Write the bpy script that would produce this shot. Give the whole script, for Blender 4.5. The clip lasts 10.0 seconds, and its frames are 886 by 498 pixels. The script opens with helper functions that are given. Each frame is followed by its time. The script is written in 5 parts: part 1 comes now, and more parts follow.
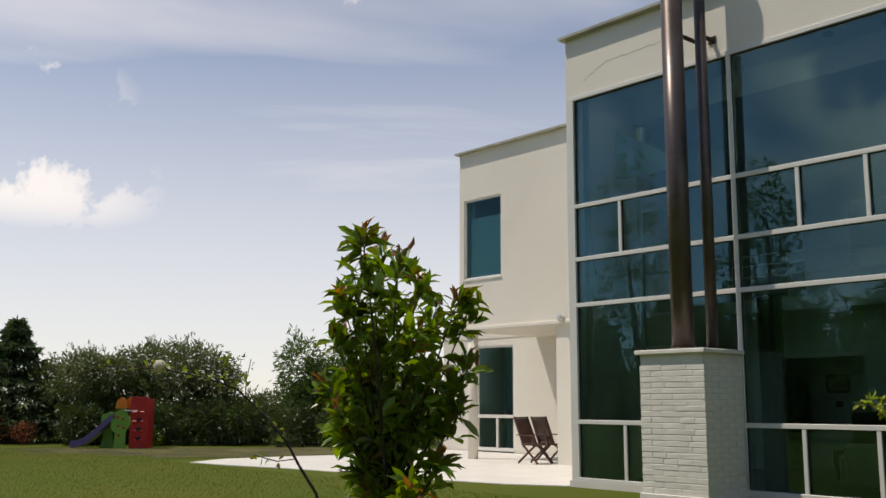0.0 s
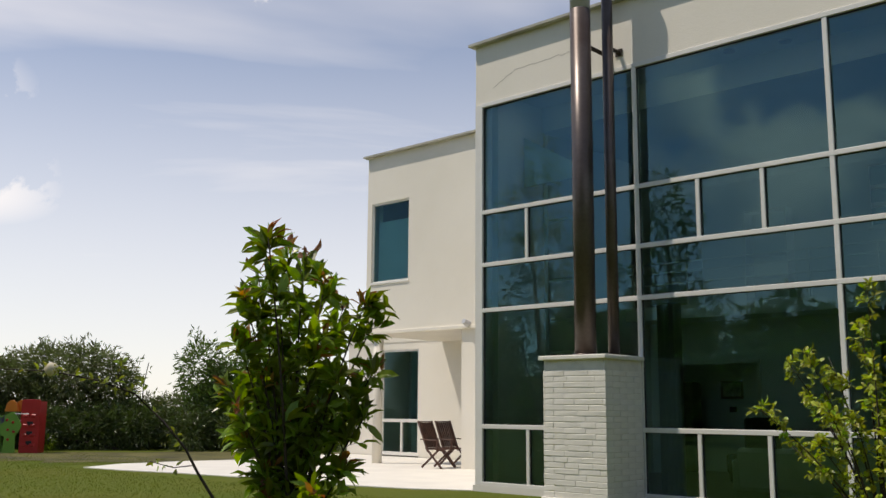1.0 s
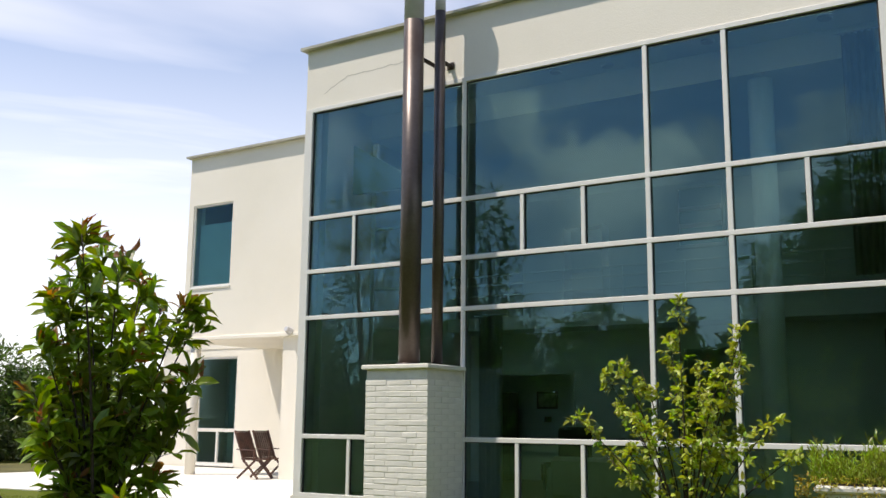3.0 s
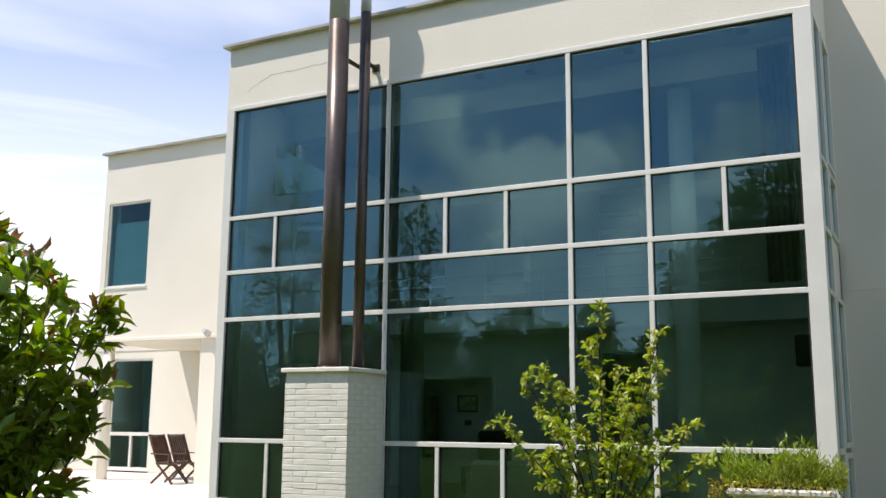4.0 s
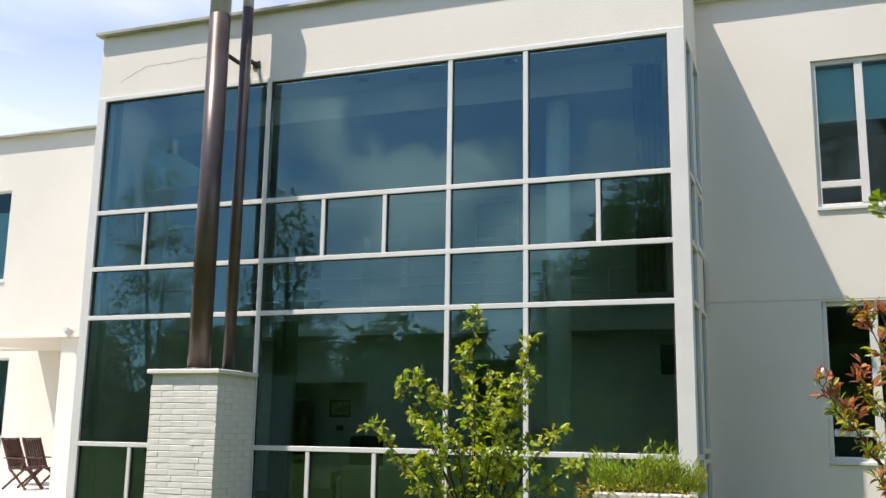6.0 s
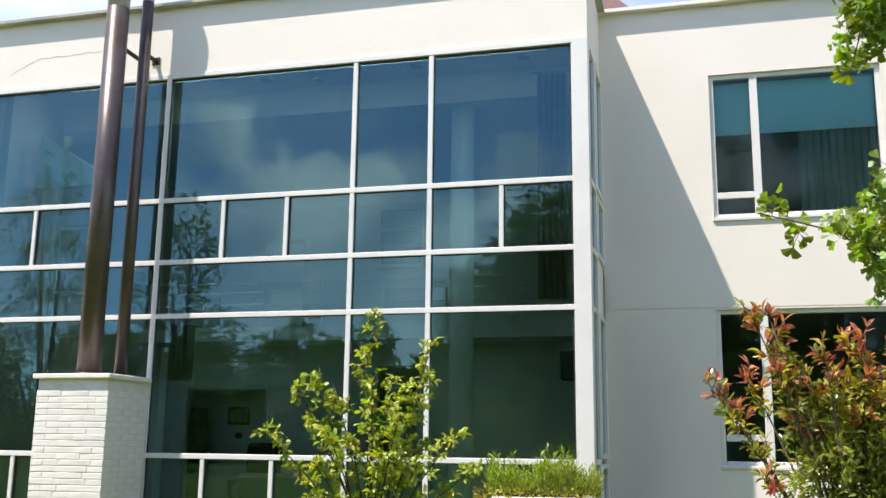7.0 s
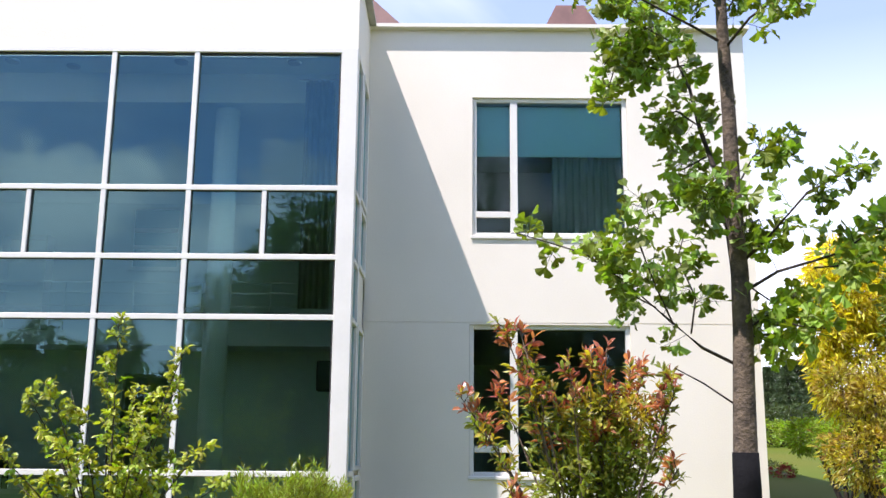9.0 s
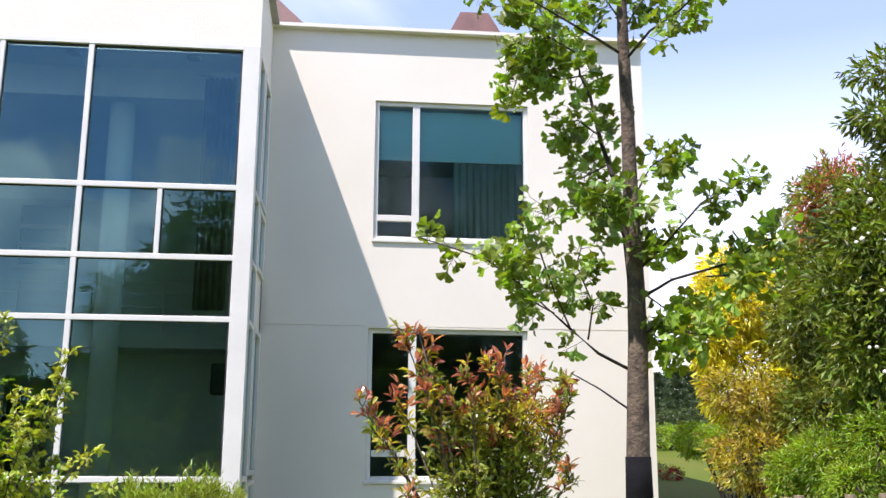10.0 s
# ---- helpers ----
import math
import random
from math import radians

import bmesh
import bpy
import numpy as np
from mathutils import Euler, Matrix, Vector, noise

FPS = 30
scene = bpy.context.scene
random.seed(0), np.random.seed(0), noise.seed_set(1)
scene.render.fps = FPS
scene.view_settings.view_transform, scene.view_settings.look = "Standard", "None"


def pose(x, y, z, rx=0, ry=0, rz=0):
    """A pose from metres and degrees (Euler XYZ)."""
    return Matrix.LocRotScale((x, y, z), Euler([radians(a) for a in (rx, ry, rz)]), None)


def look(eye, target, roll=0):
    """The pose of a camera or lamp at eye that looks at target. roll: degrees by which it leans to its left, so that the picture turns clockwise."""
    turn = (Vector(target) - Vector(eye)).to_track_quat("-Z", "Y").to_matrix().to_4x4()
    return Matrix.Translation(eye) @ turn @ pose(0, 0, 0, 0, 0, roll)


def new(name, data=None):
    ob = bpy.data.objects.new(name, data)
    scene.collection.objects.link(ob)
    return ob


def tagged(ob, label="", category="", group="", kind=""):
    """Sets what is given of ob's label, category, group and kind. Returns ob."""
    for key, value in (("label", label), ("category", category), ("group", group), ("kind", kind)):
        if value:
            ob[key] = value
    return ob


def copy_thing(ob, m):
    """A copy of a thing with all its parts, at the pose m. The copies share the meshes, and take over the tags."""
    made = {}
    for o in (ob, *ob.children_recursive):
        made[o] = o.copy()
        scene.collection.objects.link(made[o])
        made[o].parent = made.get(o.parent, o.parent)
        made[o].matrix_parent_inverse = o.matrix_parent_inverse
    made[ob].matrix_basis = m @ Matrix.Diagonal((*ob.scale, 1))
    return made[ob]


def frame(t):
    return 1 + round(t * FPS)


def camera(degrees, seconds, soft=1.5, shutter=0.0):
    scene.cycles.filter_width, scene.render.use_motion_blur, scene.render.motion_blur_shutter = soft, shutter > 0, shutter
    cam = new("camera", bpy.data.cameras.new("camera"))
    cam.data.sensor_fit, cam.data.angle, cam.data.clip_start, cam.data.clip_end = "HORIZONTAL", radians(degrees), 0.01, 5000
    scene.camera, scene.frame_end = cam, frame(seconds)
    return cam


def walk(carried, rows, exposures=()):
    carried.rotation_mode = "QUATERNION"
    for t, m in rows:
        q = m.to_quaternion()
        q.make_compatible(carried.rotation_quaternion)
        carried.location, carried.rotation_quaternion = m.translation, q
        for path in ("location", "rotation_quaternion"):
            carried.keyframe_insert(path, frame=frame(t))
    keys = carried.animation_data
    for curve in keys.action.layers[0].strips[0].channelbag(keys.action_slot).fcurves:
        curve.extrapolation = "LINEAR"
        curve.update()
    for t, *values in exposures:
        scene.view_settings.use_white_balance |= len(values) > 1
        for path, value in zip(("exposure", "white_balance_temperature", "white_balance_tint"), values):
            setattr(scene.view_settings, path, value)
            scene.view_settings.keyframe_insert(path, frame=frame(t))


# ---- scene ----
cam = camera(49.2, 10.0)
PATH = [
    (0, (3.25, 2.251, 1.393), (1.774, 3.563, 1.709), 0.2),
    (0.5, (3.241, 2.26, 1.401), (1.83, 3.641, 1.721), 0.3),
    (1, (3.228, 2.272, 1.4), (1.886, 3.72, 1.725), 0.4),
    (1.5, (3.212, 2.288, 1.403), (1.944, 3.799, 1.733), 0.4),
    (2, (3.194, 2.305, 1.401), (1.997, 3.872, 1.736), 0.4),
    (2.5, (3.165, 2.324, 1.397), (2.035, 3.939, 1.737), 0.5),
    (3.8, (3.088, 2.332, 1.392), (2.153, 4.064, 1.746), 0.5),
    (4, (3.1, 2.366, 1.408), (2.187, 4.11, 1.762), 0.5),
    (4.5, (3.092, 2.376, 1.388), (2.249, 4.153, 1.748), 0.6),
    (5, (3.076, 2.363, 1.402), (2.293, 4.168, 1.763), 0.6),
    (5.5, (3.064, 2.383, 1.402), (2.335, 4.209, 1.767), 0.6),
    (5.7, (3.056, 2.378, 1.399), (2.349, 4.213, 1.765), 0.7),
    (6.8, (3.109, 2.556, 1.33), (2.551, 4.437, 1.717), 0.9),
    (7, (3.106, 2.549, 1.333), (2.608, 4.446, 1.724), 0.7),
    (7.5, (3.101, 2.575, 1.336), (2.731, 4.5, 1.735), 0.7),
    (8, (3.102, 2.598, 1.342), (2.854, 4.541, 1.747), 0.6),
    (8.5, (3.097, 2.625, 1.35), (2.984, 4.579, 1.762), 0.5),
    (9, (3.093, 2.646, 1.352), (3.08, 4.602, 1.768), 0.5),
    (9.5, (3.09, 2.661, 1.35), (3.176, 4.614, 1.772), 0.4),
    (10, (3.087, 2.674, 1.357), (3.28, 4.619, 1.782), 0.3),
]
EXPOSURES = [(0.0, -0.34, 6950, 14), (1.0, -0.20, 6950, 14), (2.5, 0.28, 6850, 14), (4.5, 0.50, 6600, 15), (5.5, 0.55, 6580, 16), (7.0, 1.0, 6450, 17), (8.0, 1.15, 6300, 21), (10.0, 1.08, 6250, 23)]
walk(cam, [(t, look(eye, target, roll)) for t, eye, target, roll in PATH], EXPOSURES)

# ---- world and sun ----
SUN = Vector((-1.11, -1.0, 2.91)).normalized()
world = bpy.data.worlds.new("sky")
scene.world = world
world.use_nodes = True
wn, wl = world.node_tree.nodes, world.node_tree.links
wn.clear()


def wnode(kind, **kw):
    n = wn.new(kind)
    for k, v in kw.items():
        n.inputs[k].default_value = v
    return n


sky = wn.new("ShaderNodeTexSky")
sky.sky_type = "NISHITA"
sky.sun_disc = False
sky.sun_elevation = math.asin(SUN.z)
sky.sun_rotation = math.atan2(SUN.x, SUN.y)
sky.air_density, sky.dust_density, sky.ozone_density = 1.0, 0.05, 1.6
coord = wn.new("ShaderNodeTexCoord")
split = wn.new("ShaderNodeSeparateXYZ")
wl.new(coord.outputs["Generated"], split.inputs[0])


def wmath(op, a, b=0.0):
    n = wn.new("ShaderNodeMath")
    n.operation = op
    for i, v in enumerate((a, b)):
        if isinstance(v, (int, float)):
            n.inputs[i].default_value = v
        else:
            wl.new(v, n.inputs[i])
    return n.outputs[0]


up = wmath("ADD", wmath("MAXIMUM", split.outputs[2], 0.0), 0.16)
flat = wn.new("ShaderNodeCombineXYZ")
wl.new(wmath("DIVIDE", split.outputs[0], up), flat.inputs[0])
wl.new(wmath("DIVIDE", split.outputs[1], up), flat.inputs[1])


def wramp(src, a, b, smooth=True):
    n = wn.new("ShaderNodeMapRange")
    n.interpolation_type = "SMOOTHSTEP"
    n.inputs["From Min"].default_value, n.inputs["From Max"].default_value = a, b
    wl.new(src, n.inputs["Value"])
    return n.outputs[0]


puff = wnode("ShaderNodeTexNoise", Scale=1.7, Detail=9.0, Roughness=0.56, Distortion=0.25)
wl.new(flat.outputs[0], puff.inputs["Vector"])
stretch = wn.new("ShaderNodeMapping")
stretch.vector_type = "TEXTURE"
stretch.inputs["Rotation"].default_value = (0, 0, 0.95)
stretch.inputs["Scale"].default_value = (1.9, 0.85, 1)
wl.new(flat.outputs[0], stretch.inputs["Vector"])
veil = wnode("ShaderNodeTexNoise", Scale=1.0, Detail=6.0, Roughness=0.5, Distortion=0.4)
wl.new(stretch.outputs[0], veil.inputs["Vector"])
cumulus = wramp(wmath("ADD", puff.outputs[0], wmath("MULTIPLY", split.outputs[1], -0.09)), 0.60, 0.70)
heap = wnode("ShaderNodeTexNoise", Scale=6.5, Detail=9.0, Roughness=0.58, Distortion=0.15)
wl.new(coord.outputs["Generated"], heap.inputs["Vector"])
edge = wmath("SUBTRACT", wmath("ADD", wmath("MULTIPLY", heap.outputs[0], 0.36), 0.118), split.outputs[2])
bank = wmath("MULTIPLY", wmath("MULTIPLY", wramp(edge, -0.005, 0.04), wramp(split.outputs[1], 0.0, -0.35)), wramp(split.outputs[0], -0.58, -0.40))
cumulus = wmath("MULTIPLY", cumulus, wramp(split.outputs[1], -0.2, 0.05))
low = wmath("MULTIPLY", wramp(split.outputs[0], -0.84, -0.93), wmath("MULTIPLY", wramp(heap.outputs[0], 0.50, 0.58), wmath("MULTIPLY", wramp(split.outputs[2], 0.38, 0.3), wramp(split.outputs[2], 0.12, 0.2))))
cumulus = wmath("MAXIMUM", cumulus, low)
curl = wnode("ShaderNodeTexNoise", Scale=10.0, Detail=7.0, Roughness=0.6, Distortion=0.4)
wl.new(coord.outputs["Generated"], curl.inputs["Vector"])
body = wmath("MULTIPLY", wramp(curl.outputs[0], 0.38, 0.6), wmath("ADD", 0.35, wmath("MULTIPLY", wramp(split.outputs[2], 0.1, 0.26), 0.65)))
cirrus = wmath("MULTIPLY", wmath("MULTIPLY", wramp(veil.outputs[0], 0.32, 0.70), 0.70), wmath("ADD", 0.25, wmath("MULTIPLY", wramp(split.outputs[1], -0.4, 0.3), 0.67)))
cirrus = wmath("MULTIPLY", cirrus, wmath("ADD", 0.3, wmath("MULTIPLY", wramp(split.outputs[0], 0.2, -0.25), 0.7)))
haze = wmath("MULTIPLY", wmath("MULTIPLY", wramp(split.outputs[2], 0.55, 0.0), 0.70), wmath("ADD", 0.25, wmath("MULTIPLY", wramp(split.outputs[1], -0.5, 0.2), 0.7)))
cover = wmath("MINIMUM", wmath("MAXIMUM", 0.12, wmath("MAXIMUM", wmath("MAXIMUM", wmath("MULTIPLY", wmath("MAXIMUM", cumulus, bank), 0.93), cirrus), haze)), 0.92)
mixer = wn.new("ShaderNodeMixRGB")
wl.new(cover, mixer.inputs[0])
deep = wn.new("ShaderNodeMixRGB")
deep.blend_type = "MULTIPLY"
deep.inputs[0].default_value = 1.0
deep.inputs[2].default_value = (0.86, 1.02, 1.17, 1)
wl.new(sky.outputs[0], deep.inputs[1])
wl.new(deep.outputs[0], mixer.inputs[1])
shade = wn.new("ShaderNodeMixRGB")
shade.inputs[1].default_value, shade.inputs[2].default_value = (5.0, 6.0, 7.4, 1), (12.0, 11.8, 11.6, 1)
wl.new(wmath("MAXIMUM", body, wramp(split.outputs[1], -0.3, 0.2)), shade.inputs[0])
wl.new(shade.outputs[0], mixer.inputs[2])
bg = wn.new("ShaderNodeBackground")
bg.inputs["Strength"].default_value = 0.105
wl.new(mixer.outputs[0], bg.inputs[0])
wout = wn.new("ShaderNodeOutputWorld")
wl.new(bg.outputs[0], wout.inputs[0])

sun = new("sun", bpy.data.lights.new("sun", "SUN"))
sun.data.energy, sun.data.angle, sun.data.color = 4.0, radians(0.53), (1.0, 0.95, 0.86)
sun.matrix_world = look(SUN * 60, (0, 0, 0))


# ---- materials ----
def mat(name, colour, rough=0.6, metal=0.0, vary=0.12, scale=3.0, fine=60.0, bump=0.1, second=None, per_leaf=0.0, through_light=0.0, spec=0.5):
    m = bpy.data.materials.new(name)
    m.use_nodes = True
    nt = m.node_tree
    b = nt.nodes["Principled BSDF"]
    tc = nt.nodes.new("ShaderNodeTexCoord")
    big = nt.nodes.new("ShaderNodeTexNoise")
    big.inputs["Scale"].default_value, big.inputs["Detail"].default_value = scale, 5
    small = nt.nodes.new("ShaderNodeTexNoise")
    small.inputs["Scale"].default_value, small.inputs["Detail"].default_value = fine, 4
    for n in (big, small):
        nt.links.new(tc.outputs["Object"], n.inputs["Vector"])
    second = second or tuple(c * (1 - 2.2 * vary) for c in colour)
    mix = nt.nodes.new("ShaderNodeMixRGB")
    mix.inputs[1].default_value, mix.inputs[2].default_value = (*colour, 1), (*second, 1)
    rng = nt.nodes.new("ShaderNodeMapRange")
    rng.inputs["From Min"].default_value, rng.inputs["From Max"].default_value = 0.35, 0.7
    nt.links.new(big.outputs[0], rng.inputs["Value"])
    nt.links.new(rng.outputs[0], mix.inputs[0])
    hsv = nt.nodes.new("ShaderNodeHueSaturation")
    nt.links.new(mix.outputs[0], hsv.inputs["Color"])
    val = nt.nodes.new("ShaderNodeMapRange")
    val.inputs["To Min"].default_value, val.inputs["To Max"].default_value = 1 - vary, 1 + vary
    nt.links.new(small.outputs[0], val.inputs["Value"])
    last = val.outputs[0]
    if per_leaf:
        geo = nt.nodes.new("ShaderNodeNewGeometry")
        leafy = nt.nodes.new("ShaderNodeMapRange")
        leafy.inputs["To Min"].default_value, leafy.inputs["To Max"].default_value = 1 - per_leaf, 1 + per_leaf
        nt.links.new(geo.outputs["Random Per Island"], leafy.inputs["Value"])
        mul = nt.nodes.new("ShaderNodeMath")
        mul.operation = "MULTIPLY"
        nt.links.new(val.outputs[0], mul.inputs[0])
        nt.links.new(leafy.outputs[0], mul.inputs[1])
        last = mul.outputs[0]
        hue = nt.nodes.new("ShaderNodeMapRange")
        hue.inputs["To Min"].default_value, hue.inputs["To Max"].default_value = 0.5 - 0.05 * per_leaf, 0.5 + 0.05 * per_leaf
        nt.links.new(geo.outputs["Random Per Island"], hue.inputs["Value"])
        nt.links.new(hue.outputs[0], hsv.inputs["Hue"])
    nt.links.new(last, hsv.inputs["Value"])
    nt.links.new(hsv.outputs[0], b.inputs["Base Color"])
    b.inputs["Roughness"].default_value, b.inputs["Metallic"].default_value = rough, metal
    b.inputs["Specular IOR Level"].default_value = spec
    if bump:
        bp = nt.nodes.new("ShaderNodeBump")
        bp.inputs["Strength"].default_value, bp.inputs["Distance"].default_value = bump, 0.01
        nt.links.new(small.outputs[0], bp.inputs["Height"])
        nt.links.new(bp.outputs[0], b.inputs["Normal"])
    if through_light:
        tr = nt.nodes.new("ShaderNodeBsdfTranslucent")
        bright = nt.nodes.new("ShaderNodeHueSaturation")
        bright.inputs["Value"].default_value, bright.inputs["Saturation"].default_value = 1.5, 1.15
        nt.links.new(hsv.outputs[0], bright.inputs["Color"])
        nt.links.new(bright.outputs[0], tr.inputs["Color"])
        ms = nt.nodes.new("ShaderNodeMixShader")
        ms.inputs[0].default_value = through_light
        nt.links.new(b.outputs[0], ms.inputs[1])
        nt.links.new(tr.outputs[0], ms.inputs[2])
        nt.links.new(ms.outputs[0], nt.nodes["Material Output"].inputs[0])
    return m


def glass(name, tint, gloss, ior):
    m = bpy.data.materials.new(name)
    m.use_nodes = True
    nt = m.node_tree
    nt.nodes.clear()
    tr = nt.nodes.new("ShaderNodeBsdfTransparent")
    tr.inputs[0].default_value = (*tint, 1)
    gl = nt.nodes.new("ShaderNodeBsdfGlossy")
    gl.inputs["Color"].default_value, gl.inputs["Roughness"].default_value = (*gloss, 1), 0.004
    tc = nt.nodes.new("ShaderNodeTexCoord")
    nz = nt.nodes.new("ShaderNodeTexNoise")
    nz.inputs["Scale"].default_value = 1.4
    nt.links.new(tc.outputs["Object"], nz.inputs["Vector"])
    bp = nt.nodes.new("ShaderNodeBump")
    bp.inputs["Strength"].default_value, bp.inputs["Distance"].default_value = 0.04, 0.01
    nt.links.new(nz.outputs[0], bp.inputs["Height"])
    nt.links.new(bp.outputs[0], gl.inputs["Normal"])
    fr = nt.nodes.new("ShaderNodeFresnel")
    fr.inputs["IOR"].default_value = ior
    ms = nt.nodes.new("ShaderNodeMixShader")
    nt.links.new(fr.outputs[0], ms.inputs[0])
    nt.links.new(tr.outputs[0], ms.inputs[1])
    nt.links.new(gl.outputs[0], ms.inputs[2])
    out = nt.nodes.new("ShaderNodeOutputMaterial")
    nt.links.new(ms.outputs[0], out.inputs[0])
    return m


STUCCO = mat("cream_stucco", (0.79, 0.745, 0.65), 0.85, vary=0.035, scale=0.6, fine=45, bump=0.25, second=(0.745, 0.70, 0.60))
CAP = mat("weathered_coping", (0.42, 0.41, 0.34), 0.7, vary=0.15, scale=2, fine=30, bump=0.2)
FRAME = mat("white_powder_coat", (0.74, 0.72, 0.665), 0.4, vary=0.03, scale=1.5, fine=20, bump=0.02)
RUBBER = mat("black_gasket", (0.03, 0.03, 0.03), 0.6, vary=0.1)
GLASS = glass("solar_glass", (0.60, 0.83, 0.75), (0.34, 0.63, 0.70), 2.3)
WGLASS = glass("window_glass", (0.50, 0.78, 0.78), (0.6, 0.88, 0.95), 1.5)
PIPE = mat("brown_flue_metal", (0.115, 0.094, 0.084), 0.36, metal=0.45, vary=0.22, scale=1.6, fine=22, bump=0.05, second=(0.075, 0.052, 0.042))
STEEL = mat("bare_steel", (0.55, 0.55, 0.57), 0.4, metal=0.0, vary=0.1)
BRICK = mat("painted_brick", (0.78, 0.745, 0.655), 0.75, vary=0.05, scale=4, fine=50, bump=0.45)
MORTAR = mat("painted_mortar", (0.72, 0.685, 0.60), 0.9, vary=0.06, scale=6, fine=70, bump=0.5)
SLATEROOF = mat("brown_roof_sheet", (0.16, 0.075, 0.06), 0.55, vary=0.15, scale=3, fine=40)
PATIO = mat("pale_patio_stone", (0.72, 0.69, 0.62), 0.8, vary=0.05, scale=1.2, fine=40, bump=0.2)
LAWN = mat("mown_grass", (0.074, 0.104, 0.008), 0.95, vary=0.22, scale=0.35, fine=26, bump=0.7, second=(0.098, 0.106, 0.011), spec=0.15)
DRY = mat("dry_grass_bank", (0.115, 0.105, 0.022), 0.9, vary=0.3, scale=0.8, fine=30, bump=0.8)
PLASTER = mat("white_interior_plaster", (0.74, 0.75, 0.72), 0.9, vary=0.03, scale=1, fine=30, bump=0.05)
IFLOOR = mat("interior_wood_floor", (0.22, 0.15, 0.09), 0.35, vary=0.15, scale=2, fine=20)
DARKWOOD = mat("dark_stained_wood", (0.09, 0.035, 0.02), 0.5, vary=0.25, scale=6, fine=50, bump=0.15)
FABRIC = mat("pale_fabric", (0.48, 0.46, 0.40), 0.95, vary=0.06, scale=5, fine=120, bump=0.3)
CURTAIN = mat("grey_blue_curtain", (0.66, 0.72, 0.72), 0.95, vary=0.05, scale=4, fine=90, bump=0.2)
BLIND = mat("pale_roller_blind", (0.72, 0.78, 0.78), 0.9, vary=0.03, scale=2, fine=80, bump=0.1)
BLACK = mat("black_plastic", (0.012, 0.012, 0.013), 0.45, vary=0.1)
BARK = mat("grey_brown_bark", (0.145, 0.105, 0.07), 0.9, vary=0.5, scale=16, fine=55, bump=1.0, second=(0.045, 0.033, 0.025))
DARKBARK = mat("dark_bark", (0.05, 0.035, 0.025), 0.85, vary=0.3, scale=15, fine=60, bump=0.6)
WRAP = mat("black_trunk_guard", (0.010, 0.010, 0.011), 0.95, vary=0.2, scale=10, fine=60, bump=0.3, spec=0.08)


def leafmat(name, colour, second, vary=0.4, tl=0.35, rough=0.42):
    return mat(name, colour, rough, vary=0.12, scale=2.2, fine=35, bump=0.1, second=second, per_leaf=vary, through_light=tl, spec=0.5)


L_MAG = leafmat("magnolia_leaf", (0.21, 0.28, 0.032), (0.09, 0.14, 0.018), vary=0.5, tl=0.42, rough=0.3)
L_YOUNG = leafmat("bronze_young_leaf", (0.30, 0.11, 0.04), (0.20, 0.12, 0.03))
L_SHRUB = leafmat("yellow_green_leaf", (0.44, 0.46, 0.07), (0.24, 0.30, 0.045))
L_RED = leafmat("red_new_leaf", (0.52, 0.20, 0.12), (0.33, 0.12, 0.07), vary=0.5, rough=0.26)
L_ORANGE = leafmat("amber_leaf", (0.46, 0.33, 0.06), (0.26, 0.27, 0.05), vary=0.55, tl=0.42)
L_OLIVE = leafmat("olive_green_leaf", (0.30, 0.32, 0.06), (0.12, 0.17, 0.035), vary=0.5, rough=0.26, tl=0.38)
L_GINKGO = leafmat("ginkgo_leaf", (0.25, 0.33, 0.05), (0.12, 0.19, 0.03), vary=0.5)
L_HEDGE = leafmat("hedge_leaf", (0.075, 0.105, 0.025), (0.035, 0.055, 0.015), tl=0.3)
L_WILLOW = leafmat("grey_green_leaf", (0.165, 0.19, 0.07), (0.075, 0.10, 0.036), tl=0.35)
L_CONIFER = leafmat("conifer_needle", (0.11, 0.15, 0.065), (0.05, 0.08, 0.035), tl=0.35)
L_BAMBOO = leafmat("golden_bamboo_leaf", (0.76, 0.64, 0.05), (0.50, 0.48, 0.05), vary=0.5, tl=0.42)
L_FERN = leafmat("bright_green_leaf", (0.33, 0.42, 0.04), (0.10, 0.17, 0.02), vary=0.55, tl=0.42)
# very dark second tone paints the shaded gaps of the foliage into leaf colour
L_DARK = leafmat("dark_evergreen_leaf", (0.24, 0.29, 0.04), (0.03, 0.055, 0.012), vary=0.6, tl=0.35)
L_SEDUM = leafmat("fine_grass_leaf", (0.33, 0.42, 0.06), (0.26, 0.28, 0.05), vary=0.5)
L_BACK = leafmat("tree_leaf", (0.11, 0.165, 0.04), (0.06, 0.10, 0.025), tl=0.45)
BLOOM = mat("white_bloom", (0.75, 0.72, 0.66), 0.8, vary=0.05)
PETAL = mat("pale_rose_bloom", (0.62, 0.55, 0.40), 0.8, vary=0.1)
FLOWER = mat("red_flower", (0.35, 0.03, 0.03), 0.8, vary=0.2)
P_RED = mat("red_plastic", (0.45, 0.02, 0.02), 0.4, vary=0.04)
P_GREEN = mat("green_plastic", (0.16, 0.36, 0.05), 0.4, vary=0.04)
P_ORANGE = mat("orange_plastic", (0.72, 0.22, 0.02), 0.4, vary=0.04)
P_PURPLE = mat("purple_plastic", (0.13, 0.10, 0.26), 0.35, vary=0.04)
WOODPOST = mat("weathered_timber", (0.36, 0.27, 0.17), 0.85, vary=0.25, scale=6, fine=40, bump=0.4)
PLANTER = mat("white_planter_clay", (0.68, 0.66, 0.60), 0.7, vary=0.05, scale=4, fine=40, bump=0.1)
